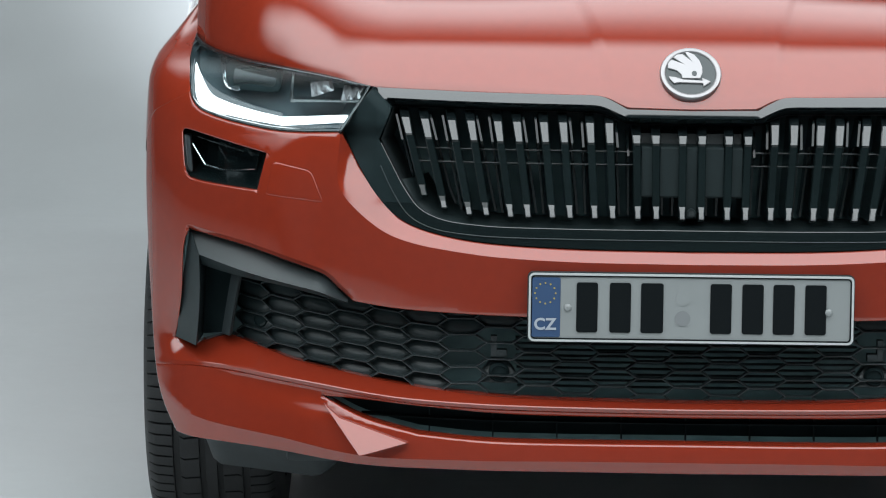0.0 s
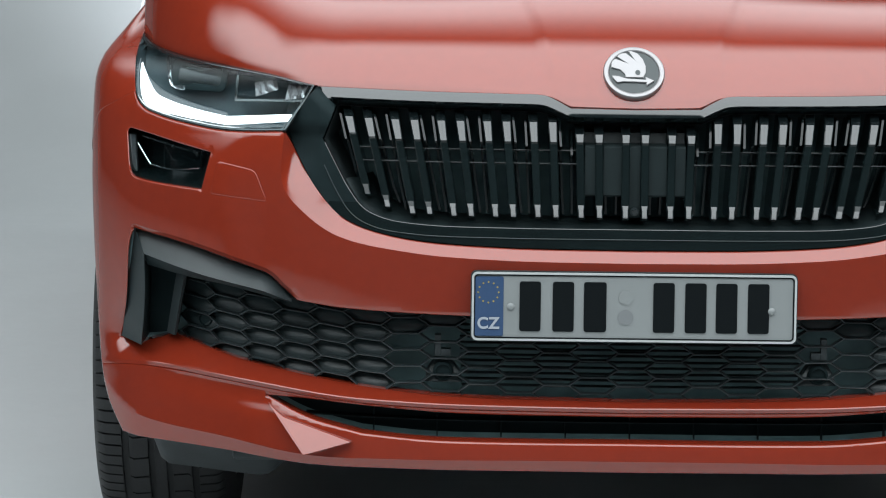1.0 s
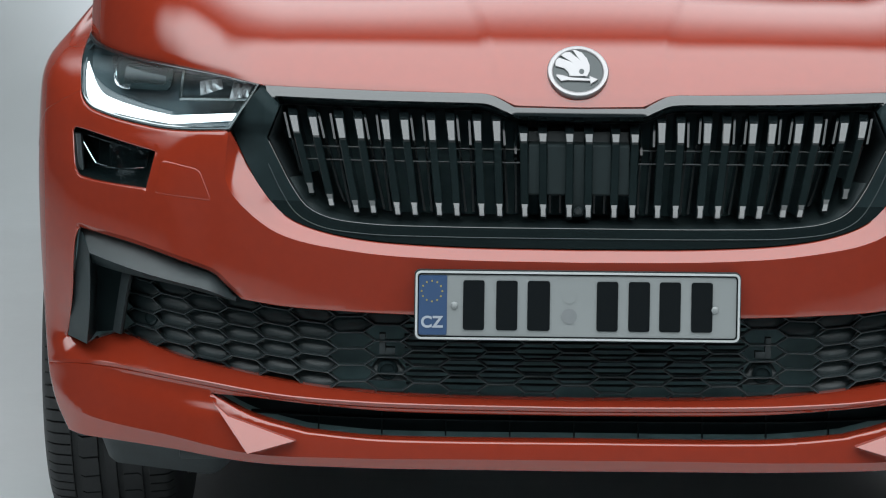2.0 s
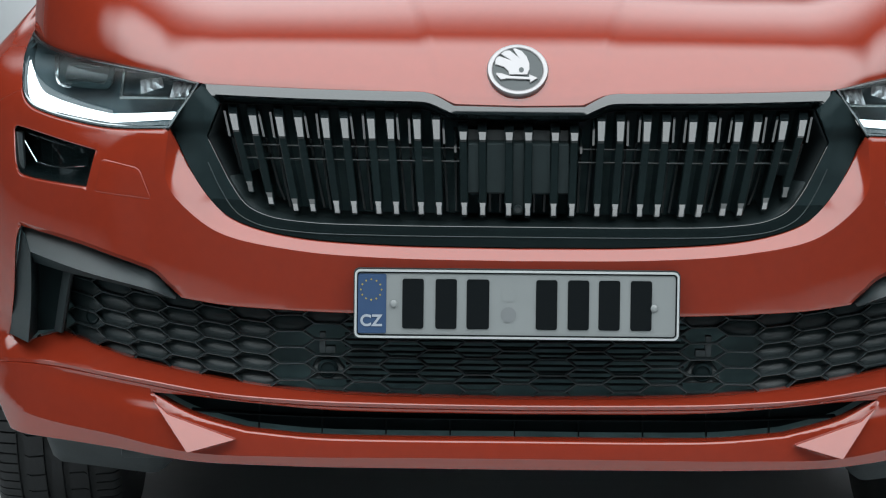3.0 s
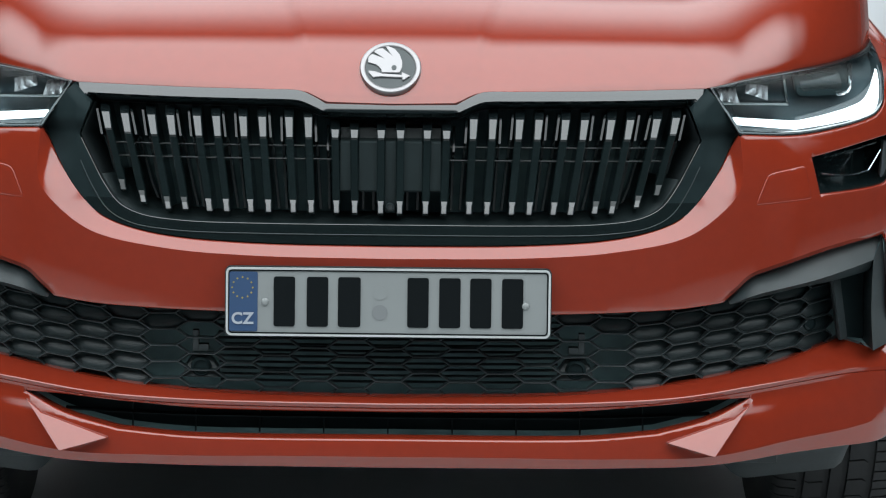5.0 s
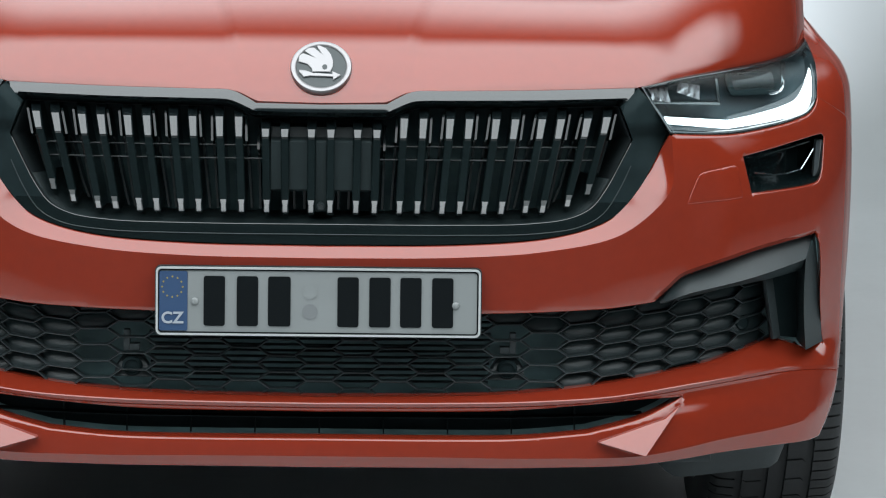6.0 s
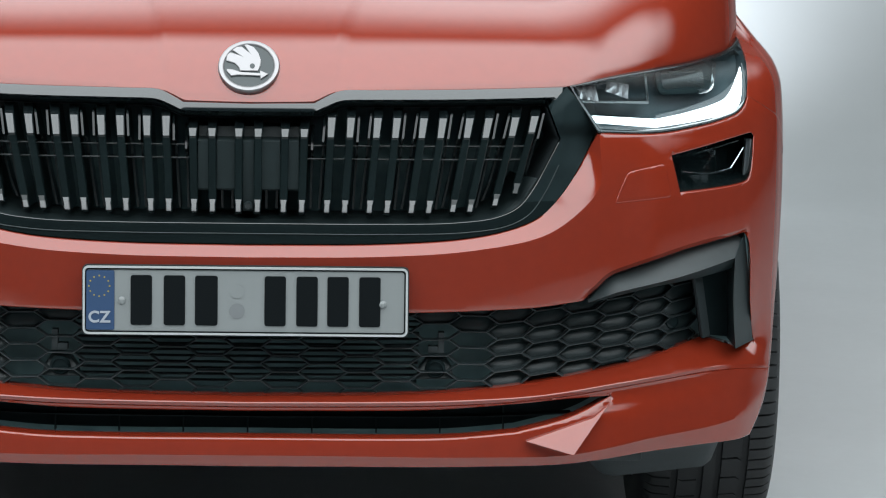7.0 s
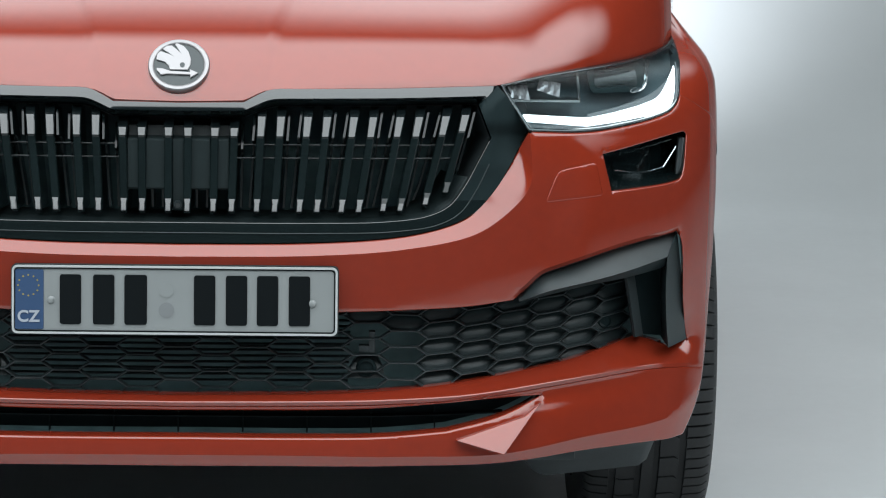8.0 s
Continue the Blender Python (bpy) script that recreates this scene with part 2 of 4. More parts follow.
def sheet(outline, holes=(), step=0.008, place=nose, shape=None, edge=0.004, rim=0.02, creases=(), rim_way=(0, 1, 0), flush=None):
    """A trimmed, rounded panel: an outline with holes in the plane (u, z), laid on a form, its edges rolled over and turned back by rim."""
    outline, holes = np.array(outline), [np.array(h) for h in holes]
    lo, hi = outline.min(0), outline.max(0)
    gx, gy = np.meshgrid(np.arange(lo[0], hi[0], step), np.arange(lo[1], hi[1], step))
    gx[1::2] += step / 2
    grid = np.c_[gx.ravel(), gy.ravel()]
    rings = [inset(l, edge) for l in (outline, *holes)] + [inset(l, edge * k) for k in (0.7, 0.4, 0.15) for l in (outline, *holes)] if edge else []
    extra = np.vstack(rings) if rings else np.zeros((0, 2))

    def within(p, gap):
        ok = inside(p, outline) & (away(p, outline) > gap)
        for h in holes:
            ok &= ~inside(p, h) & (away(p, h) > gap)
        return p[ok]
    for c in creases:
        ok = np.min([np.abs(away(grid, c, False))], axis=0) > step * 0.75
        grid = grid[ok]
    grid = within(grid, max(edge * 1.3, step * 0.5))
    extra = within(extra, edge * 0.13) if len(extra) else extra
    marks = [within(np.array(c), edge * 1.1) for c in creases]
    verts, edges = [], []
    for line in (outline, *holes):
        n, k = len(line), len(verts)
        verts += [Vector(p) for p in line]
        edges += [(k + i, k + (i + 1) % n) for i in range(n)]
    for c in marks:
        k = len(verts)
        verts += [Vector(p) for p in c]
        edges += [(k + i, k + i + 1) for i in range(len(c) - 1) if np.hypot(*(c[i + 1] - c[i])) < 0.02]
    verts += [Vector(p) for p in np.vstack([grid, extra])]
    v, e, f, _, _, _ = delaunay_2d_cdt(verts, edges, [], 0, 1e-6)
    p = np.array([tuple(q) for q in v])
    mid = np.array([p[list(q)].mean(0) for q in f])
    keep = inside(mid, outline)
    for h in holes:
        keep &= ~inside(mid, h)
    d = away(p, outline)
    for h in holes:
        d = np.minimum(d, away(p, h))
    back = np.zeros(len(p))
    if flush is not None:
        d = np.where(away(p, flush, False) < edge * 1.5, 1.0, d)
    if edge:
        t = np.clip(1 - d / edge, 0, 1)
        back += edge * (1 - np.sqrt(np.maximum(1 - t * t, 0)))
    if shape is not None:
        back = back + shape(p[:, 0], p[:, 1])
    x, y, z = place(p[:, 0], p[:, 1], back)
    bm = bmesh.new()
    vs = [bm.verts.new(c) for c in zip(x, y, z)]
    for q, k in zip(f, keep):
        if k:
            try:
                bm.faces.new([vs[i] for i in q])
            except ValueError:
                pass
    for q in [q for q in bm.verts if not q.link_faces]:
        bm.verts.remove(q)
    bm.normal_update()
    turn = [q for q in bm.faces if q.normal.y > 0.05]
    if len(turn) > len(bm.faces) / 2:
        bmesh.ops.reverse_faces(bm, faces=bm.faces[:])
    if rim:
        out = bmesh.ops.extrude_edge_only(bm, edges=[q for q in bm.edges if q.is_boundary])
        for q in out["geom"]:
            if isinstance(q, bmesh.types.BMVert):
                q.co += Vector(rim_way) * rim
    return bm


def rounded(bm, r, n=2):
    bmesh.ops.bevel(bm, geom=bm.edges[:], offset=r, segments=n, affect="EDGES", profile=0.6)
    return bm


def box(x0, y0, z0, x1, y1, z1, r=0.0, n=2):
    bm = bmesh.new()
    bmesh.ops.create_cube(bm, size=1)
    for v in bm.verts:
        v.co = (x0 + (v.co.x + 0.5) * (x1 - x0), y0 + (v.co.y + 0.5) * (y1 - y0), z0 + (v.co.z + 0.5) * (z1 - z0))
    return rounded(bm, r, n) if r else bm


def tube(line, r, sides=8):
    """A round bar along a line of points."""
    bm = bmesh.new()
    rings = []
    line = [Vector(p) for p in line]
    for i, p in enumerate(line):
        t = (line[min(i + 1, len(line) - 1)] - line[max(i - 1, 0)]).normalized()
        a = t.cross(Vector((0.01, 0.2, 1))).normalized()
        b = t.cross(a)
        rings.append([bm.verts.new(p + (a * math.cos(k * math.tau / sides) + b * math.sin(k * math.tau / sides)) * r) for k in range(sides)])
    for a, b in zip(rings, rings[1:]):
        for k in range(sides):
            bm.faces.new((a[k], a[(k + 1) % sides], b[(k + 1) % sides], b[k]))
    bm.faces.new(rings[0][::-1])
    bm.faces.new(rings[-1])
    bmesh.ops.recalc_face_normals(bm, faces=bm.faces[:])
    return bm


def prism(outline, depth, place, edge=0.0):
    """A flat plate cut to an outline (a, b), from the front at depth 0 to the back; place(a, b, c) puts it."""
    bm = bmesh.new()
    f = bm.faces.new([bm.verts.new((a, b, 0)) for a, b in outline])
    ext = bmesh.ops.extrude_face_region(bm, geom=[f])
    for v in ext["geom"]:
        if isinstance(v, bmesh.types.BMVert):
            v.co.z = depth
    if edge:
        bmesh.ops.bevel(bm, geom=[e for e in bm.edges if abs(e.verts[0].co.z) < 1e-6 and abs(e.verts[1].co.z) < 1e-6], offset=edge, segments=2, affect="EDGES")
    for v in bm.verts:
        v.co = place(*v.co)
    bmesh.ops.recalc_face_normals(bm, faces=bm.faces[:])
    return bm


def ladder(rows, close=False):
    """A skin over rows of points."""
    bm = bmesh.new()
    r = [[bm.verts.new(p) for p in row] for row in rows]
    for a, b in zip(r, r[1:]):
        for k in range(len(a) - (0 if close else 1)):
            j = (k + 1) % len(a)
            bm.faces.new((a[k], a[j], b[j], b[k]))
    bmesh.ops.recalc_face_normals(bm, faces=bm.faces[:])
    return bm


# ---- studio ----
GROUND = -0.05
floor_ = part("floor", ladder([[(x, y, GROUND) for x in np.linspace(-9, 9, 19)] for y in np.linspace(-6, 5.0, 12)]), FLOOR, None)
tagged(floor_, "smooth pale grey painted studio floor", "floor", kind="structure")
cove = [(5.0 + 2.6 * math.sin(a), GROUND + 2.6 - 2.6 * math.cos(a)) for a in np.linspace(0, math.pi / 2, 40)] + [(7.6, 4.0), (7.6, 6.0)]
tagged(part("backdrop", ladder([[(x, y, z) for x in np.linspace(-9, 9, 19)] for y, z in cove]), FLOOR, None),
       "plain white curved studio sweep behind the car", "backdrop", kind="structure")
# added unseen walls and ceiling: their tone sets the dark reflections and fill
for nm, b in (("wall_west", (-9.2, -5.8, -0.05, -9, 7.6, 6)), ("wall_east", (9, -5.8, -0.05, 9.2, 7.6, 6)), ("wall_south", (-9.2, -6.0, -0.05, 9.2, -5.8, 6)), ("ceiling", (-9.2, -6.0, 6, 9.2, 7.8, 6.2))):
    tagged(part(nm, box(*b), GLOOM, None), "added unseen dark studio " + ("ceiling" if nm == "ceiling" else "wall"), "ceiling" if nm == "ceiling" else "wall", kind="structure")

# ---- the car: its lines on the nose, as (u, z) ----
car = new("car")
tagged(car, "orange-red metallic sport utility car with black grille, parked in a studio", "car")

HOOD_EDGE = chain([(0, 0.859), (0.103, 0.860)], [(0.103, 0.860), (0.127, 0.872), (0.145, 0.878), (0.205, 0.880)], [(0.205, 0.880), (0.342, 0.881), (0.523, 0.8845), (0.601, 0.896), (0.687, 0.905), (0.784, 0.914), (0.845, 0.922), (0.880, 0.929), (0.908, 0.938)])
GRILLE_LOW = spline([(0, 0.630), (0.205, 0.632), (0.342, 0.640), (0.406, 0.650), (0.451, 0.663), (0.479, 0.678), (0.516, 0.718), (0.545, 0.762), (0.571, 0.808)])
LAMP_LOW = spline([(0.571, 0.810), (0.676, 0.806), (0.753, 0.813), (0.812, 0.822), (0.848, 0.832), (0.864, 0.845), (0.870, 0.857)])
LAMP_OUT = spline([(0.870, 0.857), (0.873, 0.868), (0.882, 0.898), (0.898, 0.923), (0.908, 0.938)])
ARCH_EDGE = spline([(1.022, 0.780), (1.028, 0.70), (1.020, 0.60), (1.006, 0.50), (0.989, 0.40), (0.962, 0.33), (0.928, 0.283)])
LIP = spline([(0.928, 0.283), (0.90, 0.282), (0.828, 0.283), (0.728, 0.280), (0.573, 0.2735), (0.41, 0.275), (0.213, 0.276), (0, 0.276)])
LIP_FOLD = spline([(1.01, 0.393), (0.984, 0.374), (0.938, 0.343), (0.895, 0.325), (0.841, 0.316), (0.719, 0.306), (0.570, 0.291), (0.407, 0.293), (0.211, 0.296), (0, 0.297)])
LOW_TOP = chain([(0, 0.517), (0.27, 0.524), (0.389, 0.527), (0.483, 0.531), (0.555, 0.539)], [(0.555, 0.539), (0.578, 0.556), (0.601, 0.576), (0.626, 0.585), (0.741, 0.614), (0.868, 0.632)])
LOW_OUT = spline([(0.868, 0.632), (0.879, 0.618), (0.901, 0.520), (0.931, 0.440)])
LOW_FOOT = chain([(0.931, 0.440), (0.883, 0.434)], [(0.883, 0.434), (0.803, 0.454)], [(0.803, 0.454), (0.747, 0.443), (0.671, 0.428), (0.589, 0.416), (0.491, 0.403), (0.396, 0.395), (0.273, 0.389), (0, 0.386)])
SHELF = spline([(1.01, 0.394), (0.980, 0.398), (0.885, 0.409), (0.812, 0.411), (0.73, 0.407), (0.633, 0.400), (0.494, 0.387), (0.349, 0.382), (0.207, 0.380), (0, 0.379)])
SLOT = chain([(0, 0.364), (0.303, 0.366), (0.446, 0.373), (0.543, 0.378), (0.625, 0.379)], [(0.625, 0.379), (0.556, 0.351), (0.461, 0.331)], [(0.461, 0.331), (0.354, 0.325), (0.21, 0.324), (0, 0.325)])
FOG = chain([(0.883, 0.791), (0.879, 0.796), (0.867, 0.796), (0.705, 0.770)], [(0.705, 0.770), (0.722, 0.710)], [(0.722, 0.710), (0.848, 0.717), (0.868, 0.722), (0.875, 0.735), (0.883, 0.791)])[:-1]
FIN = [(0.624, 0.369), (0.572, 0.297), (0.481, 0.319), (0.597, 0.350)]


TRIM_TOP = LOW_TOP[np.argmin(np.abs(LOW_TOP[:, 0] - 0.556)):]


def height_at(line):
    a = np.array(line)
    a = a[np.argsort(a[:, 0])]
    return lambda u: np.interp(np.abs(u), a[:, 0], a[:, 1])


shelf_z, foot_z, fold_z, edge_z = height_at(SHELF), height_at(LOW_FOOT), height_at(LIP_FOLD), height_at(HOOD_EDGE)


def aside(line, wide, calm=0):
    """A line that runs beside another, on its outer side, at a distance that may change; calm evens out its turns."""
    a = np.array(line)
    t = np.gradient(a, axis=0)
    if calm:
        t /= np.linalg.norm(t, axis=1, keepdims=True)
        t = np.pad(t, ((calm, calm), (0, 0)), "edge")
        t = np.c_[np.convolve(t[:, 0], np.ones(2 * calm + 1), "valid"), np.convolve(t[:, 1], np.ones(2 * calm + 1), "valid")]
    t /= np.linalg.norm(t, axis=1, keepdims=True)
    return a + np.c_[t[:, 1], -t[:, 0]] * np.reshape(wide, (-1, 1))


def paced(line, n=160):
    """The same line in n even steps."""
    a = np.array(line)
    d = np.concatenate([[0], np.cumsum(np.linalg.norm(np.diff(a, axis=0), axis=1))])
    t = np.linspace(0, d[-1], n)
    return np.c_[np.interp(t, d, a[:, 0]), np.interp(t, d, a[:, 1])]


def band(z):
    return np.interp(z, [0.6, 0.645, 0.67, 0.70, 0.735, 0.752, 0.808], [0.0160, 0.0175, 0.027, 0.037, 0.046, 0.048, 0.002])


def ramp(t):
    t = np.clip(t, 0, 1)
    return t * t * (3 - 2 * t)


def fascia(u, z):
    """Folds of the bumper skin, as metres pushed back from the plain form."""
    a = np.abs(u)
    p = np.c_[a, z]
    b = np.zeros(len(p))
    # shelf under the lower grille
    top = foot_z(a)
    s = np.clip((z - shelf_z(a)) / np.maximum(top - shelf_z(a), 0.008), 0, 1.0)
    fade = ramp((1.02 - a) / 0.10)
    rise = z - shelf_z(a)
    up = (2.0 - 0.7 * ramp((a - 0.45) / 0.3)) * np.maximum(top - shelf_z(a), 0.008) * s * (1 - ramp((z - top - 0.004) / 0.05))
    up = up * ramp((0.97 - a) / 0.10)
    under = shelf_z(a) - z
    low = 0.0085 * np.clip(under / 0.014, 0, 1) * (1 - ramp((under - 0.014) / 0.05))
    low = low * (1 - ramp((a - 0.64) / 0.34))
    low = low + 0.0022 * np.exp(-((under - 0.0078) / 0.0010) ** 2)
    b += fade * np.maximum(np.where(under > 0, low, up), np.where(np.abs(rise) < 0.0011, 0.0006 + 0.5 * rise, 0))
    # folded lower edge of the lip
    b += (0.70 - 0.34 * ramp((a - 0.68) / 0.2)) * np.clip(fold_z(a) - z, 0, 1)
    # narrow chamfer over the trim of the air intake
    b += np.where((z > 0.53) & (a > 0.54) & (a < 0.875), 0.9 * ramp((a - 0.548) / 0.03) * np.clip(0.009 - away(p, LOW_TOP, False), 0, 1), 0)
    # slanting fold that runs in from under the small lamp
    line = np.interp(a, [0.45, 0.604, 0.70, 0.722, 0.87, 0.96], [0.59, 0.651, 0.700, 0.711, 0.717, 0.74])
    ridge = np.where(z > line, 1 - (z - line) / np.maximum(0.80 - line, 0.05), 1.0) * ramp((z - 0.47) / 0.05)
    b -= 0.0085 * ramp((a - 0.60) / 0.09) * ramp((0.97 - a) / 0.10) * np.clip(ridge, 0, 1)
    return b


# ---- bumper ----
FOLD = spline([(0.56, 0.634), (0.604, 0.651)], 0.005).tolist() + spline([(0.604, 0.651), (0.70, 0.700)], 0.005).tolist()[1:]
FOLD = np.array(FOLD)
LIP_LINE = paced(GRILLE_LOW, 180)
for _ in range(14):
    LIP_LINE[1:-1] = 0.25 * LIP_LINE[:-2] + 0.5 * LIP_LINE[1:-1] + 0.25 * LIP_LINE[2:]
lip_wide = band(LIP_LINE[:, 1])
for _ in range(30):
    lip_wide[1:-1] = 0.25 * lip_wide[:-2] + 0.5 * lip_wide[1:-1] + 0.25 * lip_wide[2:]
LIP_OUT = aside(LIP_LINE, lip_wide, 24)
LIP_OUT[0, 0] = 0
half = np.vstack([LIP_OUT, LAMP_LOW[1:], spline([(0.870, 0.857), (0.923, 0.836), (0.990, 0.811), (1.022, 0.780)])[1:], ARCH_EDGE[1:], LIP[1:]])
skin = both(half)
low_half = np.vstack([LOW_TOP, LOW_OUT[1:], LOW_FOOT[1:]])
holes = [both(low_half), both(SLOT), FOG, flip(FOG)]
bumper = part("bumper", sheet(skin, holes, 0.006, shape=fascia, edge=0.0035, rim=0.03, creases=[q for c in (SHELF + [0, 0.0008], SHELF - [0, 0.0008], SHELF - [0, 0.014], SHELF - [0, 0.0064], SHELF - [0, 0.0078], SHELF - [0, 0.0092], LIP_FOLD, aside(TRIM_TOP, -0.009), FOLD) for q in (c, flip(c))], flush=np.vstack([flip(LIP_OUT), LIP_OUT[1:]])), RED, car, "orange-red painted front bumper", sharp=16)
# the lip that slopes in to the grille: sharp along its foot, soft up its sides
lip_side = ramp((LIP_LINE[:, 1] - 0.645) / 0.07)
lip_rows = []
for t in np.concatenate([np.linspace(0, 1, 15), [1.0]]):
    q = aside(LIP_LINE, lip_wide * (1 - t), 24)
    q[0, 0] = 0
    deep = (0.8 - 0.36 * lip_side + 0.5 * ramp((LIP_LINE[:, 1] - 0.728) / 0.075)) * lip_wide * t
    deep = deep + fascia(q[:, 0], q[:, 1]) + (0.02 if len(lip_rows) == 15 else 0)
    a = list(zip(*nose(q[:, 0], q[:, 1], deep)))
    b = list(zip(*nose(-q[:, 0], q[:, 1], deep)))
    lip_rows.append(b[:0:-1] + a)
part("grille_lip", ladder(lip_rows), RED, bumper, sharp=60)
for s in (1, -1):
    # bright-edged fin that closes the end of the lower slot
    ya = float(nose(FIN[0][0], FIN[0][1], 0.001)[1])
    pts = [(nose(s * u, z)[0], ya - 0.003 + 0.16 * (u - FIN[0][0]) + 0.84 * (z - FIN[0][1]), z) for u, z in FIN]
    pts += [nose(s * u, z, 0.05) for u, z in FIN]
    bm = bmesh.new()
    v = [bm.verts.new([float(c) for c in p]) for p in pts]
    bm.faces.new(v[:4])
    bm.faces.new(v[7:3:-1])
    for i in range(4):
        bm.faces.new((v[i], v[(i + 1) % 4], v[4 + (i + 1) % 4], v[4 + i]))
    bmesh.ops.recalc_face_normals(bm, faces=bm.faces[:])
    part("fin", rounded(bm, 0.0015), RED, bumper, sharp=40)
    # cover of the headlamp washer
    line = np.array([(0.694, 0.7525), (0.691, 0.756), (0.686, 0.7575), (0.630, 0.748), (0.623, 0.744), (0.619, 0.738), (0.603, 0.701), (0.603, 0.698), (0.606, 0.697), (0.701, 0.704), (0.704, 0.706), (0.704, 0.710)]) * [s, 1]
    ring = np.vstack([spline([line[i], line[(i + 1) % 12]], 0.005)[:-1] for i in range(12)])
    part("washer_cover", sheet(ring, (), 0.006, shape=lambda u, z: fascia(u, z) - 0.0008, edge=0.0016, rim=0.006), RED, bumper)

# ---- hood and wings ----
def hood_place(u, s, back=0):
    """Hood skin: s is the way back from its front edge."""
    real = edge_z(u)
    ze = np.where(np.abs(u) < 0.4, 0.862 + 0.0193 * ramp(np.abs(u) / 0.4), real)
    s = s + (real - ze) / 2.3 * np.clip(1 - s / 0.12, 0, 1)
    x, ye, _ = nose(u, ze, 0.004)
    y = ye + s
    a = np.abs(x)
    # the brow stands level in the middle and climbs towards the wings
    brow = 0.955 + 0.052 * ramp((a - 0.48) / 0.26)
    steep = 1.5 + 1.1 * ramp((a - 0.54) / 0.25)
    rise = (brow - ze) / (1 - 0.65 / 1.5)
    z = ze + rise * (1 - np.exp(-s * steep / rise)) + 0.10 * s
    z = z - 0.30 * np.clip(a - 0.78, 0, 1) * ramp(s / 0.15)
    z = z + 0.0045 * ramp((0.133 + 0.24 * s - a) / 0.022 + 0.5) * ramp(s / 0.035)
    z = z - 0.03 * np.clip(1 - s / 0.004, 0, 1) * 0.1
    return x, y, z


us = np.concatenate([-np.linspace(0.908, 0, 230), np.linspace(0, 0.908, 230)[1:]])
ss = np.concatenate([np.linspace(0, 0.03, 14), np.linspace(0.035, 0.35, 64), np.linspace(0.36, 1.0, 14)])
rows = []
for s in ss:
    x, y, z = hood_place(us, np.full(len(us), s))
    row = list(zip(x, y, z))
    rows.append([(row[0][0] + 0.006, row[0][1], row[0][2] - 0.15)] + row + [(row[-1][0] - 0.006, row[-1][1], row[-1][2] - 0.15)])
x, y, z = hood_place(us, np.zeros(len(us)))
x, y, z = (np.concatenate([q[:1], q, q[-1:]]) for q in (x, y, z))
rows.insert(0, list(zip(x, y + 0.001, z - 0.002)))
rows.insert(0, list(zip(x, y + 0.03, z - 0.002)))
part("hood", ladder(rows), RED, car, "orange-red hood with two raised creases")
for s in (1, -1):
    out = np.vstack([LAMP_OUT, spline([(0.908, 0.938), (0.92, 0.974), (0.98, 1.014), (1.1, 1.045)])[1:], spline([(1.1, 1.045), (1.5, 1.055)])[1:], spline([(1.5, 1.055), (1.5, 0.74)])[1:], spline([(1.5, 0.74), (1.3, 0.745), (1.08, 0.74), (1.022, 0.775)])[1:], spline([(1.022, 0.775), (0.990, 0.805), (0.923, 0.830), (0.870, 0.851)])[1:-1]])
    part("wing", sheet(out * [s, 1], (), 0.012, place=lambda u, z, b: (lambda q: (q[0] * 0.9985, q[1] + 0.0015, q[2]))(nose(u, z, b)), edge=0.002, rim=0.02), RED, car, "orange-red front wing")


# ---- dark backing sheet added behind the skin ----
def core_place(u, z, back=0.0):
    x, y, z = nose(u, z, 0)
    return x * 0.965, y + 0.13 + back * 1.0, z


core_line = both(spline([(0, 0.87), (0.55, 0.88), (0.90, 0.93), (1.1, 0.97)]).tolist() + spline([(1.1, 0.97), (1.12, 0.6), (1.0, 0.30)]).tolist()[1:] + spline([(1.0, 0.30), (0.5, 0.285), (0, 0.285)]).tolist()[1:])
part("backing_sheet", sheet(core_line, (), 0.03, place=core_place, edge=0, rim=0.05), CORE, car, "added dark grey backing sheet behind the openings")

# ---- grille ----
GRILLE_OUT = chain([(0, 0.632), (0.205, 0.634), (0.342, 0.642), (0.406, 0.652), (0.451, 0.665), (0.479, 0.680), (0.515, 0.719), (0.544, 0.763), (0.569, 0.808)],
                   [(0.569, 0.808), (0.538, 0.860), (0.518, 0.8815)],
                   [(0.518, 0.8815), (0.342, 0.8785), (0.205, 0.877)], [(0.205, 0.877), (0.147, 0.8755), (0.129, 0.869), (0.105, 0.857)], [(0.105, 0.857), (0, 0.8555)])
GRILLE_IN = chain([(0, 0.664), (0.205, 0.664), (0.341, 0.667), (0.405, 0.6755), (0.440, 0.692), (0.464, 0.722), (0.488, 0.764), (0.508, 0.800)],
                  [(0.508, 0.800), (0.487, 0.852)],
                  [(0.487, 0.852), (0.342, 0.850), (0.205, 0.849)], [(0.205, 0.849), (0.152, 0.847), (0.13, 0.841), (0.106, 0.832)], [(0.106, 0.832), (0, 0.831)])


rail_out = paced(GRILLE_OUT[np.argmin(np.hypot(*(GRILLE_OUT - [0.518, 0.8815]).T)):], 240)
rail_in = paced(GRILLE_IN[np.argmin(np.hypot(*(GRILLE_IN - [0.487, 0.852]).T)):], 480)
CREST = [0.5 * p + 0.5 * rail_in[np.argmin(((rail_in - p) ** 2).sum(1))] for p in rail_out]
CREST = np.array([c for k, c in enumerate(CREST) if k == 0 or np.hypot(*(c - CREST[k - 1])) > 0.0008])


MITRE = spline([(0.5165, 0.8800), (0.4885, 0.8534)], 0.004)


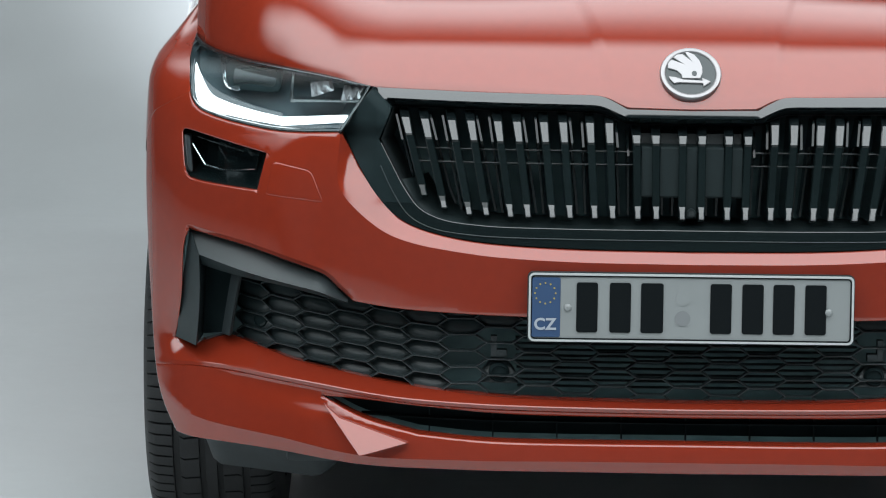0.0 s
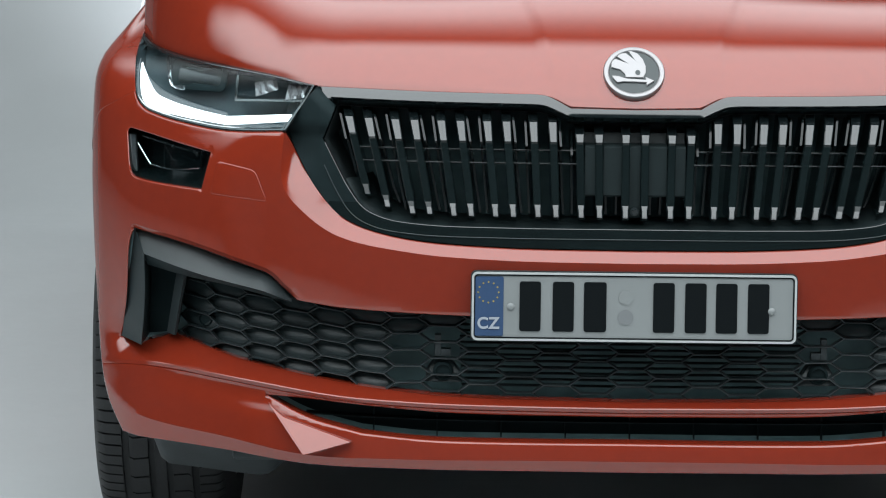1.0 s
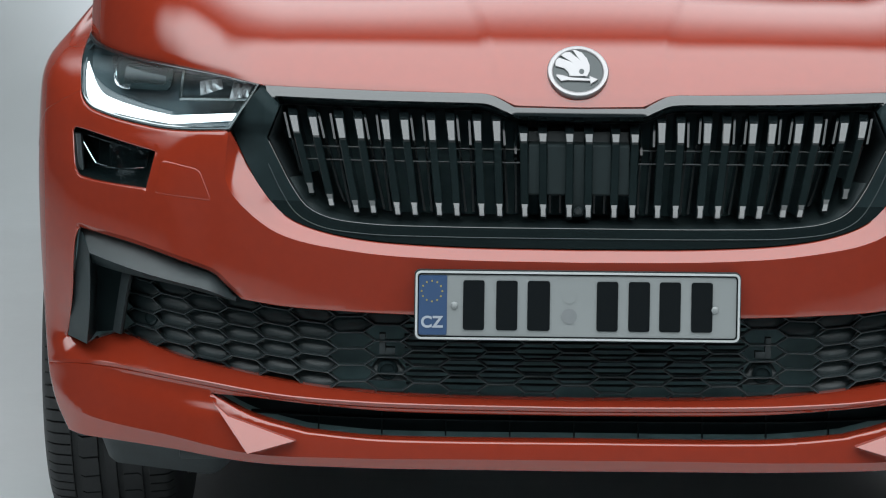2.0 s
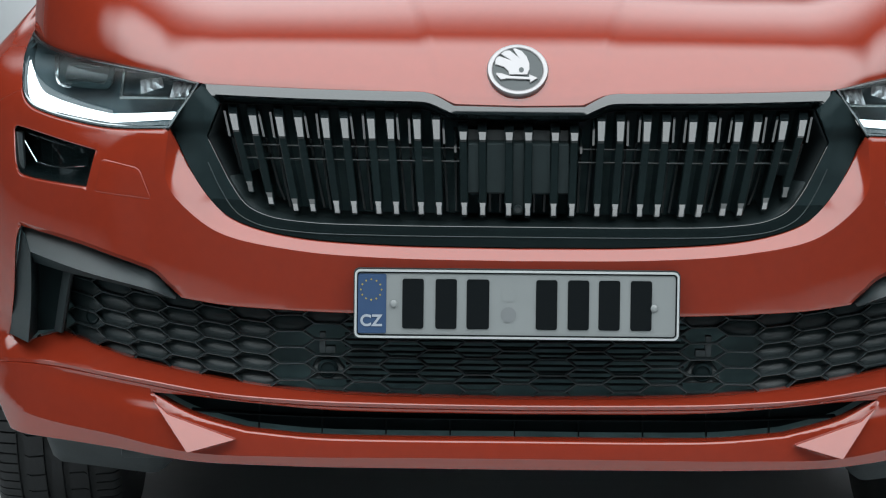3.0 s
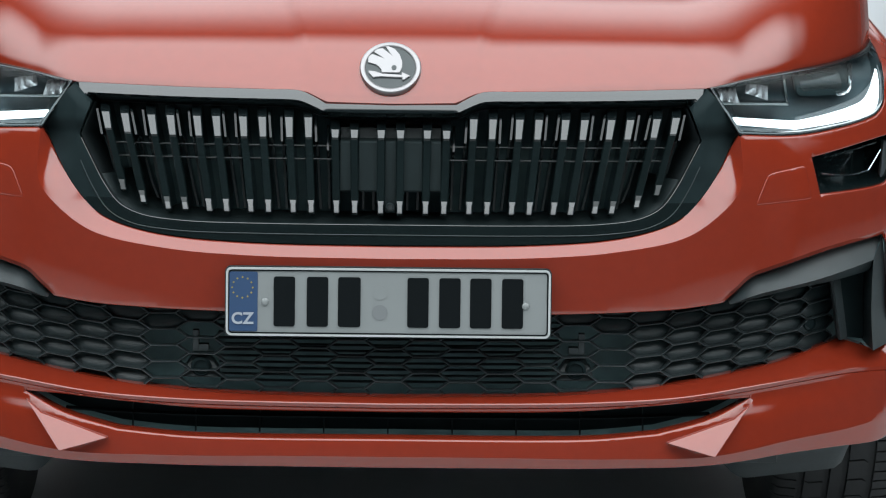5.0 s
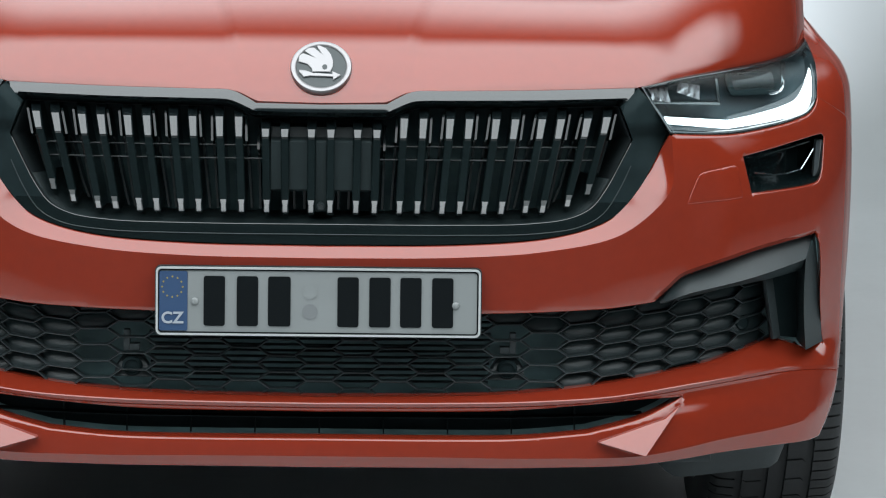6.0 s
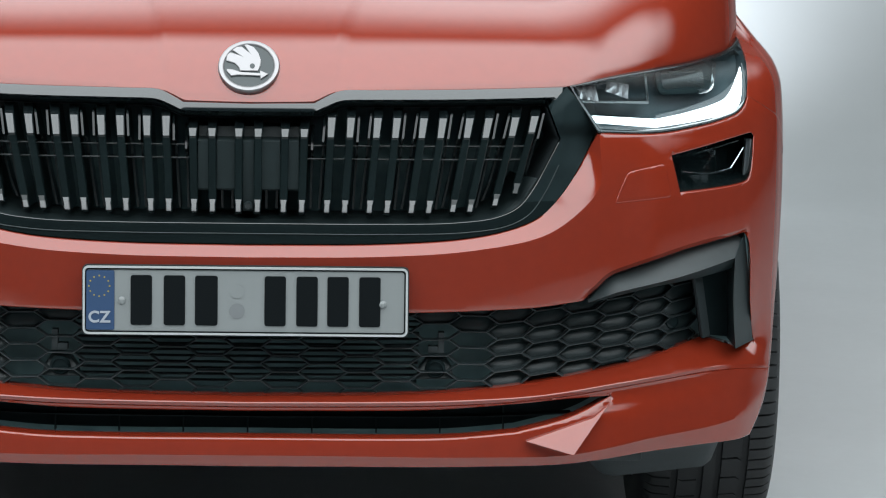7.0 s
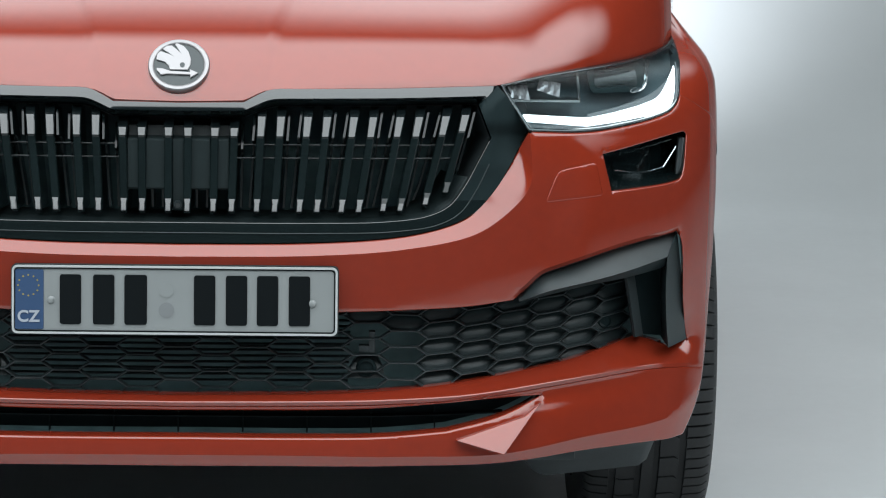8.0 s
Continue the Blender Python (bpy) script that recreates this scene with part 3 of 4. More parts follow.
def rail(u, z):
    """The grille surround: its top bar and its sides slope back to the rim."""
    p = np.c_[np.abs(u), z]
    do, di = away(p, GRILLE_OUT, False), away(p, GRILLE_IN, False)
    t = do / np.maximum(do + di, 1e-6)
    up = ramp((z - 0.80) / 0.03)
    low = 1 - up
    mid = ramp(((0.518 - np.abs(u)) * 0.689 - (0.8815 - z) * 0.724) / 0.004 + 0.5)
    b = up * mid * np.where(t < 0.5, -0.34 * (0.5 - t), 2.4 * (t - 0.5)) * (do + di)
    wide = ramp((z - 0.74) / 0.07)
    b += low * (0.0005 * t + 0.021)
    b += np.clip(np.abs(u) - 0.512, 0, 1) * 0.45 * wide * (1 - mid) - 0.62 * ramp(((np.abs(u) - 0.518) * 0.689 + (0.8815 - z) * 0.724) / 0.02) * (1 - mid) * np.clip(lean(z) - 0.045, 0, 1)
    return b - 0.003


grille = part("grille_surround", sheet(both(GRILLE_OUT), [both(GRILLE_IN)], 0.003, shape=rail, edge=0.0, rim=0.03, creases=[q for c in (CREST, MITRE + [0.0007, 0.0007], MITRE - [0.0007, 0.0007]) for q in (c, flip(c))]), GLOSS, car, "gloss black grille surround")


# painted shade on one gloss piece: matt upper corners, weaker-gloss sides and foot
grille.data.materials.append(BLACK)
grille.data.materials.append(SHAFT)
for f in grille.data.polygons:
    c = f.center
    if c.z > 0.70 and (0.518 - 1.0046 * abs(c.x) * HALF / float(girth(c.z))) * 0.689 - (0.8815 - c.z) * 0.724 < 0:
        f.material_index = 1
    elif c.z < 0.75:
        f.material_index = 2


def lip_wall(line, y0, y1, grow):
    """A skirt from the grille's opening back into the dark, narrowing by grow."""
    pts = both(line)
    mid = np.array([0, 0.76])
    rows = []
    for b, g in ((y0, 0.994), (0.5 * (y0 + y1), 0.994 - grow * 0.5), (y1, 0.994 - grow)):
        q = mid + (pts - mid) * g
        x, y, z = nose(q[:, 0], q[:, 1], b)
        rows.append(list(zip(x, y, z)))
    return ladder(rows, close=True)


part("grille_throat", lip_wall(GRILLE_IN, 0.022, 0.11, 0.04), DARK, grille, sharp=60)
# inner bead that catches light along the foot of the opening
q = np.array([p for p in GRILLE_IN if p[1] < 0.80])
q = np.array([0, 0.76]) + (q - [0, 0.76]) * 0.963
foot_line = np.array([p for p in GRILLE_IN if p[1] < 0.74])
led = []
for g, b in ((0.994, 0.028), (0.975, 0.034), (0.94, 0.050), (0.92, 0.075), (0.90, 0.11)):
    p = np.array([0, 0.76]) + (foot_line - [0, 0.76]) * g
    p = np.vstack([flip(p), p[1:]])
    led.append(list(zip(*nose(p[:, 0], p[:, 1], b))))
part("foot_ledge", ladder(led), PANEL, grille, "dark grey ledge under the slats")
mid_line = np.array([0, 0.76]) + (np.array([p for p in GRILLE_IN if p[1] < 0.76]) - [0, 0.76]) * [1.04, 1.16]
for nm, b, r, q in (("bead", 0.0205, 0.0014, q / 0.963 * 1.0 - np.array([0, 0.76]) * (1 / 0.963 - 1)), ("bead", 0.0178, 0.0009, mid_line)):
    line = np.vstack([flip(q), q[1:]])
    x, y, z = nose(line[:, 0], line[:, 1], b)
    part(nm, tube(list(zip(x, y, z)), r, 8), GLOSS if r > 0.001 else SATIN, grille)

# slats: thirteen pairs of ribs, leaning with the ends of the grille
RIB = [(0.098, 0.850), (0.066, 0.833), (0.046, 0.803), (0.048, 0.799), (0.038, 0.70), (0.034, 0.692), (0.0295, 0.681), (0.036, 0.676)]


def rib(x0, side, w, zt, zb):
    """One rib: a folded blade with side cheeks, its foot kicked forward."""
    lean_in = -np.sign(x0) * 0.043 * (abs(x0) / 0.45) ** 1.4
    rise = -0.012 * max(0, 1 - (abs(x0) / 0.11) ** 4)
    rows = []
    yb = float(nose(x0, 0.76)[1]) - float(nose(0, 0.76)[1])
    for k, (y, z) in enumerate(RIB):
        if zt < 0.835:
            z, y = (z, y) if k > 1 else ((0.828, 0.085), (0.815, 0.0545))[k]
        z = zb + (z - 0.674) * (0.850 - zb) / 0.176
        t = (0.846 - z) / 0.17
        x = x0 + lean_in * t
        ww = w * (1.0 if k < 3 else 0.9 if k < 5 else 0.8)
        e = 0.0016
        y = y + yb
        ww *= (1.06, 1.06, 0.90)[k] if k < 3 else 1.0 if k < 5 else 0.92
        rows.append([(x - ww / 2, 0.135 + yb, z), (x - ww / 2, y + e, z), (x - ww / 2 + e, y, z), (x + ww / 2 - e, y, z), (x + ww / 2, y + e, z), (x + ww / 2, 0.135 + yb, z)])
    bm = ladder(rows)
    # the long shaft's shade is painted: a weaker-gloss copy than head and foot
    for f in bm.faces:
        top_, low_ = max(v.co.z for v in f.verts), min(v.co.z for v in f.verts)
        f.material_index = 1 if low_ > 0.70 - 0.004 and top_ < 0.806 or top_ - low_ > 0.06 else 0
    return bm


for k in range(-6, 7):
    cx = 0.0725 * k + 0.0025 * math.copysign(abs(k) ** 1.0, k)
    mid = abs(k) < 2
    zt = 0.846 - (0.022 if abs(k) < 2 else 0.006 if k in (2, -2) else 0.0)
    zb = 0.673 + (0.004 if abs(k) < 5 else 0.006 if abs(k) == 5 else 0.016)
    slat = new("slat")
    slat.parent = car
    for s in (-1, 1):
        if abs(k) == 6 and s == np.sign(k):
            zb2 = zb + 0.02
        else:
            zb2 = zb
        part("rib", rib(cx + s * 0.0157, s, 0.0142, zt, zb2), GLOSS, slat, sharp=20).data.materials.append(SHAFT)
        # thin upright cheek outside each rib
        lean_in = -np.sign(cx) * 0.043 * (abs(cx) / 0.45) ** 1.4
        yb = float(nose(cx, 0.76)[1]) - float(nose(0, 0.76)[1])
        xx = cx + s * 0.0276
        part("cheek", ladder([[(xx - 0.0018 + lean_in * t, 0.13 + yb, z), (xx - 0.0018 + lean_in * t, y + yb, z), (xx + 0.0018 + lean_in * t, y + yb, z), (xx + 0.0018 + lean_in * t, 0.13 + yb, z)]
                               for y, z, t in ((0.098 if mid else 0.080, zt - 0.006, 0), (0.070 if mid else 0.050, zt - 0.044, 0.25), (0.092, zt - 0.052, 0.29), (0.092, 0.72, 0.75), (0.092, zb2 + 0.004, 1))]), SHAFT, slat, smooth=False)
# cross bars far behind the slats, and the radar and camera panels in the middle
for z in (0.786, 0.765):
    x, y, z2 = nose(np.linspace(-0.45, 0.45, 40), np.full(40, z), 0.052)
    part("cross_bar", ladder([[(a, b + 0.0008, c + 0.0008) for a, b, c in zip(x, y, z2)], [(a, b, c - 0.0010) for a, b, c in zip(x, y, z2)], [(a, b + 0.001, c - 0.002) for a, b, c in zip(x, y, z2)], [(a, b + 0.012, c - 0.002) for a, b, c in zip(x, y, z2)]]), SATIN, grille, smooth=False)
for x0, x1, zb in ((-0.081, -0.064, 0.716), (-0.051, -0.0215, 0.716), (-0.0085, 0.0085, 0.682), (0.0215, 0.051, 0.716), (0.064, 0.081, 0.716)):
    bm = ladder([[(x0, y, z), (x1, y, z)] for y, z in ((0.12, zb), (0.051, zb), (0.0485, zb + 0.003), (0.053, 0.795), (0.057, 0.7975), (0.080, 0.800), (0.086, 0.816), (0.12, 0.818))])
    part("radar_panel", bm, PANEL, grille, "dark grey panel between the slats", sharp=25)
for nm, r, y0, y1, mt in (("camera_ring", 0.0078, 0.043, 0.056, SATIN), ("camera_lens", 0.005, 0.040, 0.05, GLOSS)):
    bm = bmesh.new()
    bmesh.ops.create_cone(bm, cap_ends=True, segments=24, radius1=r, radius2=r * 0.85, depth=y1 - y0)
    bmesh.ops.transform(bm, matrix=pose(0, (y0 + y1) / 2, 0.692, 90), verts=bm.verts)
    part(nm, bm, mt, grille)

# ---- badge ----
BADGE_POSE = pose(-0.002, 0.1040, 0.9105, 90 - 40, 0, 0)


def disc_rings(prof, n=64):
    return ladder([[(r * math.cos(a), r * math.sin(a), h) for a in np.linspace(0, math.tau, n, endpoint=False)] for r, h in prof], close=True)


badge = new("badge")
badge.parent = car
badge.matrix_local = BADGE_POSE
badge["label"] = "round silver and grey badge"
part("badge_ring", disc_rings([(0.0500, -0.006), (0.0500, 0.002), (0.0485, 0.0048), (0.0455, 0.0056), (0.0425, 0.0050), (0.0405, 0.0035), (0.0400, 0.002)]), BADGE_SILVER, badge)
part("badge_disc", disc_rings([(0.0402, 0.0026), (0.02, 0.0030), (0.0004, 0.0032)]), BADGE, badge)
BIRD = [(88, 118), (88, 138), (135, 150), (160, 172), (165, 190), (262, 190), (276, 160), (276, 130), (262, 95), (235, 65), (200, 51), (183, 53), (215, 97), (168, 62), (140, 65), (118, 82), (168, 112), (108, 93), (92, 106)]
ARROW = [(92, 182), (125, 185), (165, 197), (275, 203), (275, 188), (321, 207), (280, 232), (278, 216), (150, 213), (118, 218), (92, 192)]
for line, h in ((BIRD, 0.0056), (ARROW, 0.0062)):
    part("badge_shape", prism([((a - 212) / 165 * 0.0485, (160 - b) / 130 * 0.0485) for a, b in line][::-1], -0.003, lambda a, b, c: Vector((a, b, h + c)), 0.0006), BADGE_SILVER, badge, sharp=50)
part("badge_eye", prism([(0.0058 + 0.0042 * math.cos(a), -0.0020 + 0.0052 * math.sin(a)) for a in np.linspace(0, math.tau, 16, endpoint=False)], -0.002, lambda a, b, c: Vector((a, b, 0.0061 + c)), 0.0004), BADGE, badge, sharp=50)

# ---- number plate ----
plate = new("number_plate")
plate.parent = car
plate.matrix_local = pose(-0.001, -0.014, 0.5455, 85.5, 0, 0)
plate["label"] = "white number plate in a black carrier with a blue band"


def rounded_rect(w, h, r, n=6):
    out = []
    for cx, cy, a0 in ((w / 2 - r, h / 2 - r, 0), (-w / 2 + r, h / 2 - r, 90), (-w / 2 + r, -h / 2 + r, 180), (w / 2 - r, -h / 2 + r, 270)):
        out += [(cx + r * math.cos(radians(a0 + 90 * k / n)), cy + r * math.sin(radians(a0 + 90 * k / n))) for k in range(n + 1)]
    return out


def slab(name, line, front, thick, mat, edge=0.0006, label=""):
    return part(name, prism(line, -thick, lambda a, b, c: Vector((a, b, front + c)), edge), mat, plate, label, sharp=40)


def band_ring(name, w, h, r, inner, front, mat):
    a, b = rounded_rect(w, h, r), rounded_rect(w - 2 * inner, h - 2 * inner, max(r - inner, 0.002))
    return part(name, ladder([[(x, y, front - 0.002) for x, y in a], [(x * 0.9995, y * 0.998, front) for x, y in a], [(x * 1.0005, y * 1.002, front) for x, y in b], [(x, y, front - 0.002) for x, y in b]], close=True), mat, plate, sharp=50)


slab("carrier", rounded_rect(0.5235, 0.1135, 0.009), -0.003, 0.012, DARK)
slab("plate_sheet", rounded_rect(0.520, 0.110, 0.009), 0.0, 0.003, WHITE)
band_ring("white_rim", 0.520, 0.110, 0.009, 0.0035, 0.0022, RIM_WHITE)
band_ring("black_line", 0.5125, 0.1025, 0.007, 0.0022, 0.0014, INK)
slab("blue_band", [(x - 0.2325, y) for x, y in rounded_rect(0.0465, 0.096, 0.003)], 0.0014, 0.0012, BLUE)
for k in range(12):
    a = k * math.tau / 12
    slab("star", [(-0.2335 + 0.0165 * math.cos(a) + 0.0015 * math.cos(b), 0.0225 + 0.0165 * math.sin(a) + 0.0015 * math.sin(b)) for b in np.linspace(0, math.tau, 8, endpoint=False)], 0.0020, 0.0012, YELLOW, 0)
for cx, w in ((-0.1665, 0.034), (-0.1135, 0.034), (-0.0625, 0.036), (0.0475, 0.034), (0.0985, 0.034), (0.148, 0.034), (0.199, 0.034)):
    slab("bar", [(cx + x, 0.0005 + y) for x, y in rounded_rect(w, 0.080, 0.004)], 0.0022, 0.0025, INK, 0.0008)
for cx, cy, r in ((-0.0135, 0.016, 0.0115), (-0.0135, -0.016, 0.0125)):
    slab("sticker", [(cx + r * math.cos(b), cy + r * math.sin(b)) for b in np.linspace(0, math.tau, 28, endpoint=False)], 0.0009, 0.001, WHITE if cy > 0 else STICKER, 0)
for cx, cy in ((-0.1975, -0.0005), (0.2200, -0.0035)):
    bm = bmesh.new()
    bmesh.ops.create_uvsphere(bm, u_segments=16, v_segments=8, radius=0.0062)
    for v in bm.verts:
        v.co = (cx + v.co.x, cy + v.co.y, 0.001 + v.co.z * 0.55)
    part("rivet", bm, WHITE, plate)
fc = bpy.data.curves.new("country_code", "FONT")
fc.body, fc.size, fc.align_x, fc.extrude, fc.space_character, fc.offset = "CZ", 0.0255, "CENTER", 0.0006, 1.05, 0.0007
tmp = new("country_code", fc)
me = bpy.data.meshes.new_from_object(tmp.evaluated_get(bpy.context.evaluated_depsgraph_get()))
bpy.data.objects.remove(tmp)
me.materials.clear()
me.materials.append(PALE)
code = new("country_code", me)
code.parent = plate
code.matrix_local = Matrix.Translation((-0.2335, -0.0355, 0.0022))

# ---- headlamps ----
LAMP = np.vstack([LAMP_LOW, LAMP_OUT[1:], chain([(0.908, 0.936), (0.880, 0.927), (0.845, 0.920), (0.784, 0.912), (0.687, 0.903), (0.601, 0.894), (0.524, 0.882)], [(0.524, 0.882), (0.554, 0.836), (0.571, 0.810)])[:-1]])


def bowl(u, z):
    return 0.072 * ramp(away(np.c_[np.abs(u), z], LAMP) / 0.018) + 0.009


for s in (1, -1):
    lamp = part("headlamp", sheet(LAMP * [s, 1], (), 0.008, shape=bowl, edge=0, rim=0.0), LAMP_INNER, car, "headlamp with a lit white daylight strip")
    ring_out = LAMP * [s, 1]
    mid = np.array([s * 0.72, 0.865])
    ring_in = mid + (ring_out - mid) * [0.975, 0.91]
    part("bezel", sheet(ring_out, [ring_in], 0.006, shape=lambda u, z: 0.0025 + 0 * u, edge=0.0015, rim=0.02), GLOSS, lamp)
    lens = part("lens", sheet(mid + (ring_out - mid) * [0.994, 0.975], (), 0.010, shape=lambda u, z: -0.003 + 0 * u, edge=0.003, rim=0), GLASS, lamp, "clear lens")
    lens.visible_shadow = False
    strip = chain([(0.868, 0.896), (0.849, 0.878), (0.820, 0.851)], [(0.820, 0.851), (0.743, 0.834), (0.676, 0.825)], [(0.676, 0.825), (0.556, 0.834)], [(0.556, 0.834), (0.563, 0.824)], [(0.563, 0.824), (0.676, 0.813)], [(0.676, 0.813), (0.765, 0.821), (0.838, 0.832), (0.854, 0.844), (0.862, 0.868), (0.868, 0.896)])[:-1]
    part("daylight_strip", sheet(strip * [s, 1], (), 0.005, shape=lambda u, z: 0.018 + 0 * u, edge=0.003, rim=0.02), GLOW, lamp, "lit white strip")
    thin = chain([(0.846, 0.8775), (0.812, 0.8595), (0.743, 0.8420), (0.678, 0.8310)], [(0.678, 0.8310), (0.677, 0.8265)], [(0.677, 0.8265), (0.743, 0.8355), (0.820, 0.8530), (0.8445, 0.8755)], [(0.8445, 0.8755), (0.846, 0.8775)])[:-1]
    part("light_guide", sheet(thin * [s, 1], (), 0.004, shape=lambda u, z: 0.024 + 0 * u, edge=0.001, rim=0.01), GUIDE, lamp, "faintly lit upper edge of the strip")
    edge_line = spline(np.array([(0.8725, 0.902), (0.8665, 0.868), (0.8585, 0.8415), (0.841, 0.8285), (0.765, 0.8172), (0.676, 0.8093), (0.60, 0.8135)]) * [s, 1], 0.006)
    part("edge_guide", tube(list(zip(*nose(edge_line[:, 0], edge_line[:, 1], 0.014))), 0.0011, 8), GUIDE, lamp, "thin pale line round the lit strip")
    sliver = chain([(0.818, 0.906), (0.810, 0.908), (0.798, 0.888), (0.790, 0.872), (0.762, 0.868)], [(0.762, 0.868), (0.763, 0.864), (0.794, 0.867), (0.804, 0.884), (0.818, 0.906)])[:-1]
    part("reflector_edge", sheet(sliver * [s, 1], (), 0.004, shape=lambda u, z: 0.03 + 0.5 * (np.abs(u) - 0.8), edge=0.001, rim=0.02), CHROME, lamp)
    # main module: a deep box with a round lens
    for cu, cz, w, h in ((0.742, 0.882, 0.058, 0.034),):
        line = np.array(rounded_rect(2 * w, 2 * h * 0.62, 0.012)) * [s, 1] + [s * cu, cz]
        part("module_box", sheet(line, (), 0.008, shape=lambda u, z: 0.045 + 0 * u, edge=0.004, rim=0.03), BLACK, lamp)
        inner_ = np.array(rounded_rect(1.5 * w, 1.3 * h * 0.62, 0.008)) * [s, 1] + [s * (cu - 0.004), cz + 0.001]
        part("module_lens", sheet(inner_, (), 0.008, shape=lambda u, z: 0.0435 + 0.0 * u, edge=0.001, rim=0.002), SHAFT, lamp)
    for line, dep in (([(0.630, 0.880), (0.593, 0.886), (0.587, 0.871), (0.601, 0.858), (0.626, 0.860)], 0.02), ([(0.570, 0.880), (0.530, 0.879), (0.540, 0.861), (0.574, 0.857)], 0.016)):
        q = np.array(line) * [s, 1]
        tops, foots = q[:2], q[2:][::-1]
        rows_ = []
        for t, d in zip(np.linspace(0, 1, 8), (0.0, 0.010, 0.004, 0.013, 0.002, 0.009, 0.001, 0.012)):
            a, b = tops[0] + (tops[1] - tops[0]) * t, foots[0] + (foots[-1] - foots[0]) * t
            rows_.append([[float(c) for c in nose(*(a + (b - a) * w), dep + d * (1 - 0.6 * w) + 0.006 * math.sin(5 * t + 4 * w))] for w in (0, 0.35, 0.7, 1)])
        bm = ladder(rows_)
        part("crystal_reflector", bm, BADGE_SILVER, lamp, smooth=False)
    tray = chain([(0.664, 0.856), (0.540, 0.860)], [(0.540, 0.860), (0.543, 0.856)], [(0.543, 0.856), (0.664, 0.851)], [(0.664, 0.851), (0.664, 0.856)])[:-1]
    part("module_shelf", sheet(tray * [s, 1], (), 0.006, shape=lambda u, z: 0.014 + 0 * u, edge=0.001, rim=0.04), GLOSS, lamp)
    post = np.array(rounded_rect(0.005, 0.042, 0.002)) * [s, 1] + [s * 0.663, 0.874]
    part("module_post", sheet(post, (), 0.006, shape=lambda u, z: 0.02 + 0 * u, edge=0.001, rim=0.04), GLOSS, lamp)

    # ---- small lamp under the headlamp ----
    f = FOG * [s, 1]
    fog = part("fog_lamp", sheet(f, (), 0.008, shape=lambda u, z: 0.07 * ramp(away(np.c_[u, z], f) / 0.012) + 0.004, edge=0, rim=0), SHAFT, car, "small dark lamp under the headlamp")
    mid = np.array([s * 0.79, 0.752])
    g = mid + (f - mid) * [0.94, 0.95]
    fl = part("lens", sheet(g, (), 0.012, shape=lambda u, z: 0.012 + 0 * u, edge=0.003, rim=0), SMOKE, fog, "smoked lens")
    fl.visible_shadow = False
    for pts in ([(0.862, 0.770), (0.832, 0.738)], [(0.832, 0.738), (0.79, 0.733), (0.73, 0.739)], [(0.85, 0.783), (0.75, 0.766)]):
        line = spline(np.array(pts) * [s, 1], 0.01)
        x, y, z = nose(line[:, 0], line[:, 1], 0.03)
        part("reflector_edge", tube(list(zip(x, y, z)), 0.0012, 6), CHROME, fog)
    side = np.array([(0.881, 0.786), (0.868, 0.784), (0.862, 0.722), (0.872, 0.724)]) * [s, 1]
    part("side_wall", sheet(np.vstack([spline([side[i], side[(i + 1) % 4]], 0.006)[:-1] for i in range(4)]), (), 0.006, shape=lambda u, z: 0.012 + 0.02 * (0.88 - np.abs(u)) / 0.02, edge=0.001, rim=0.02), STICKER, fog)

    # ---- trim round the lower grille's end ----
    def blade(rows_):
        out = []
        for line, b in rows_:
            q = spline(line, 0.01)
            t = np.linspace(0, 1, 40)
            tt = np.linspace(0, 1, len(q))
            u, z = np.interp(t, tt, q[:, 0]), np.interp(t, tt, q[:, 1])
            bb = b if np.isscalar(b) else np.interp(t, np.linspace(0, 1, len(b)), b)
            x, y, z = nose(s * u, z, bb)
            out.append(list(zip(x, y, z)))
        return ladder(out)

    top_out = [(0.870, 0.629), (0.742, 0.611), (0.627, 0.582), (0.602, 0.575), (0.579, 0.554), (0.564, 0.540)]
    top_in = [(0.847, 0.594), (0.732, 0.572), (0.613, 0.553), (0.588, 0.546), (0.564, 0.539)]
    top_in2 = [(0.845, 0.573), (0.770, 0.563), (0.681, 0.554), (0.615, 0.543), (0.573, 0.535)]
    trim = part("intake_trim", blade([(top_out, 0.05), (top_out, 0.018), (top_in, -0.014), (top_in, -0.012), (top_in2, 0.010), (top_in2, 0.09)]), SATIN, car, "satin black trim round the air intake", sharp=18)
    side_out = [(0.870, 0.629), (0.887, 0.569), (0.907, 0.509), (0.929, 0.443)]
    side_in = [(0.847, 0.594), (0.851, 0.546), (0.863, 0.488), (0.879, 0.438)]
    part("intake_blade", blade([(side_out, 0.05), (side_out, 0.006), (side_in, -0.014), (side_in, -0.011), ([(0.843, 0.590), (0.845, 0.546), (0.857, 0.488), (0.873, 0.439)], 0.09)]), SATIN, trim, sharp=18)
    # black sheet added behind the opening, stands in for its deep shade
    pocket = np.array([(0.772, 0.562), (0.842, 0.588), (0.868, 0.446), (0.808, 0.456)]) * [s, 1]
    part("pocket_backing", sheet(np.vstack([spline([pocket[i], pocket[(i + 1) % 4]], 0.008)[:-1] for i in range(4)]), (), 0.010, shape=lambda u, z: 0.062 + 0 * u, edge=0, rim=0.03), BLACK, trim)
    inner = [(0.766, 0.562), (0.780, 0.520), (0.802, 0.457)]
    part("intake_pillar", blade([([(u + 0.020, z) for u, z in inner], 0.09), ([(u + 0.018, z) for u, z in inner], 0.036), (inner, 0.022), ([(u - 0.004, z) for u, z in inner], 0.028), ([(u - 0.004, z) for u, z in inner], 0.06)]), DARK, trim, sharp=25)

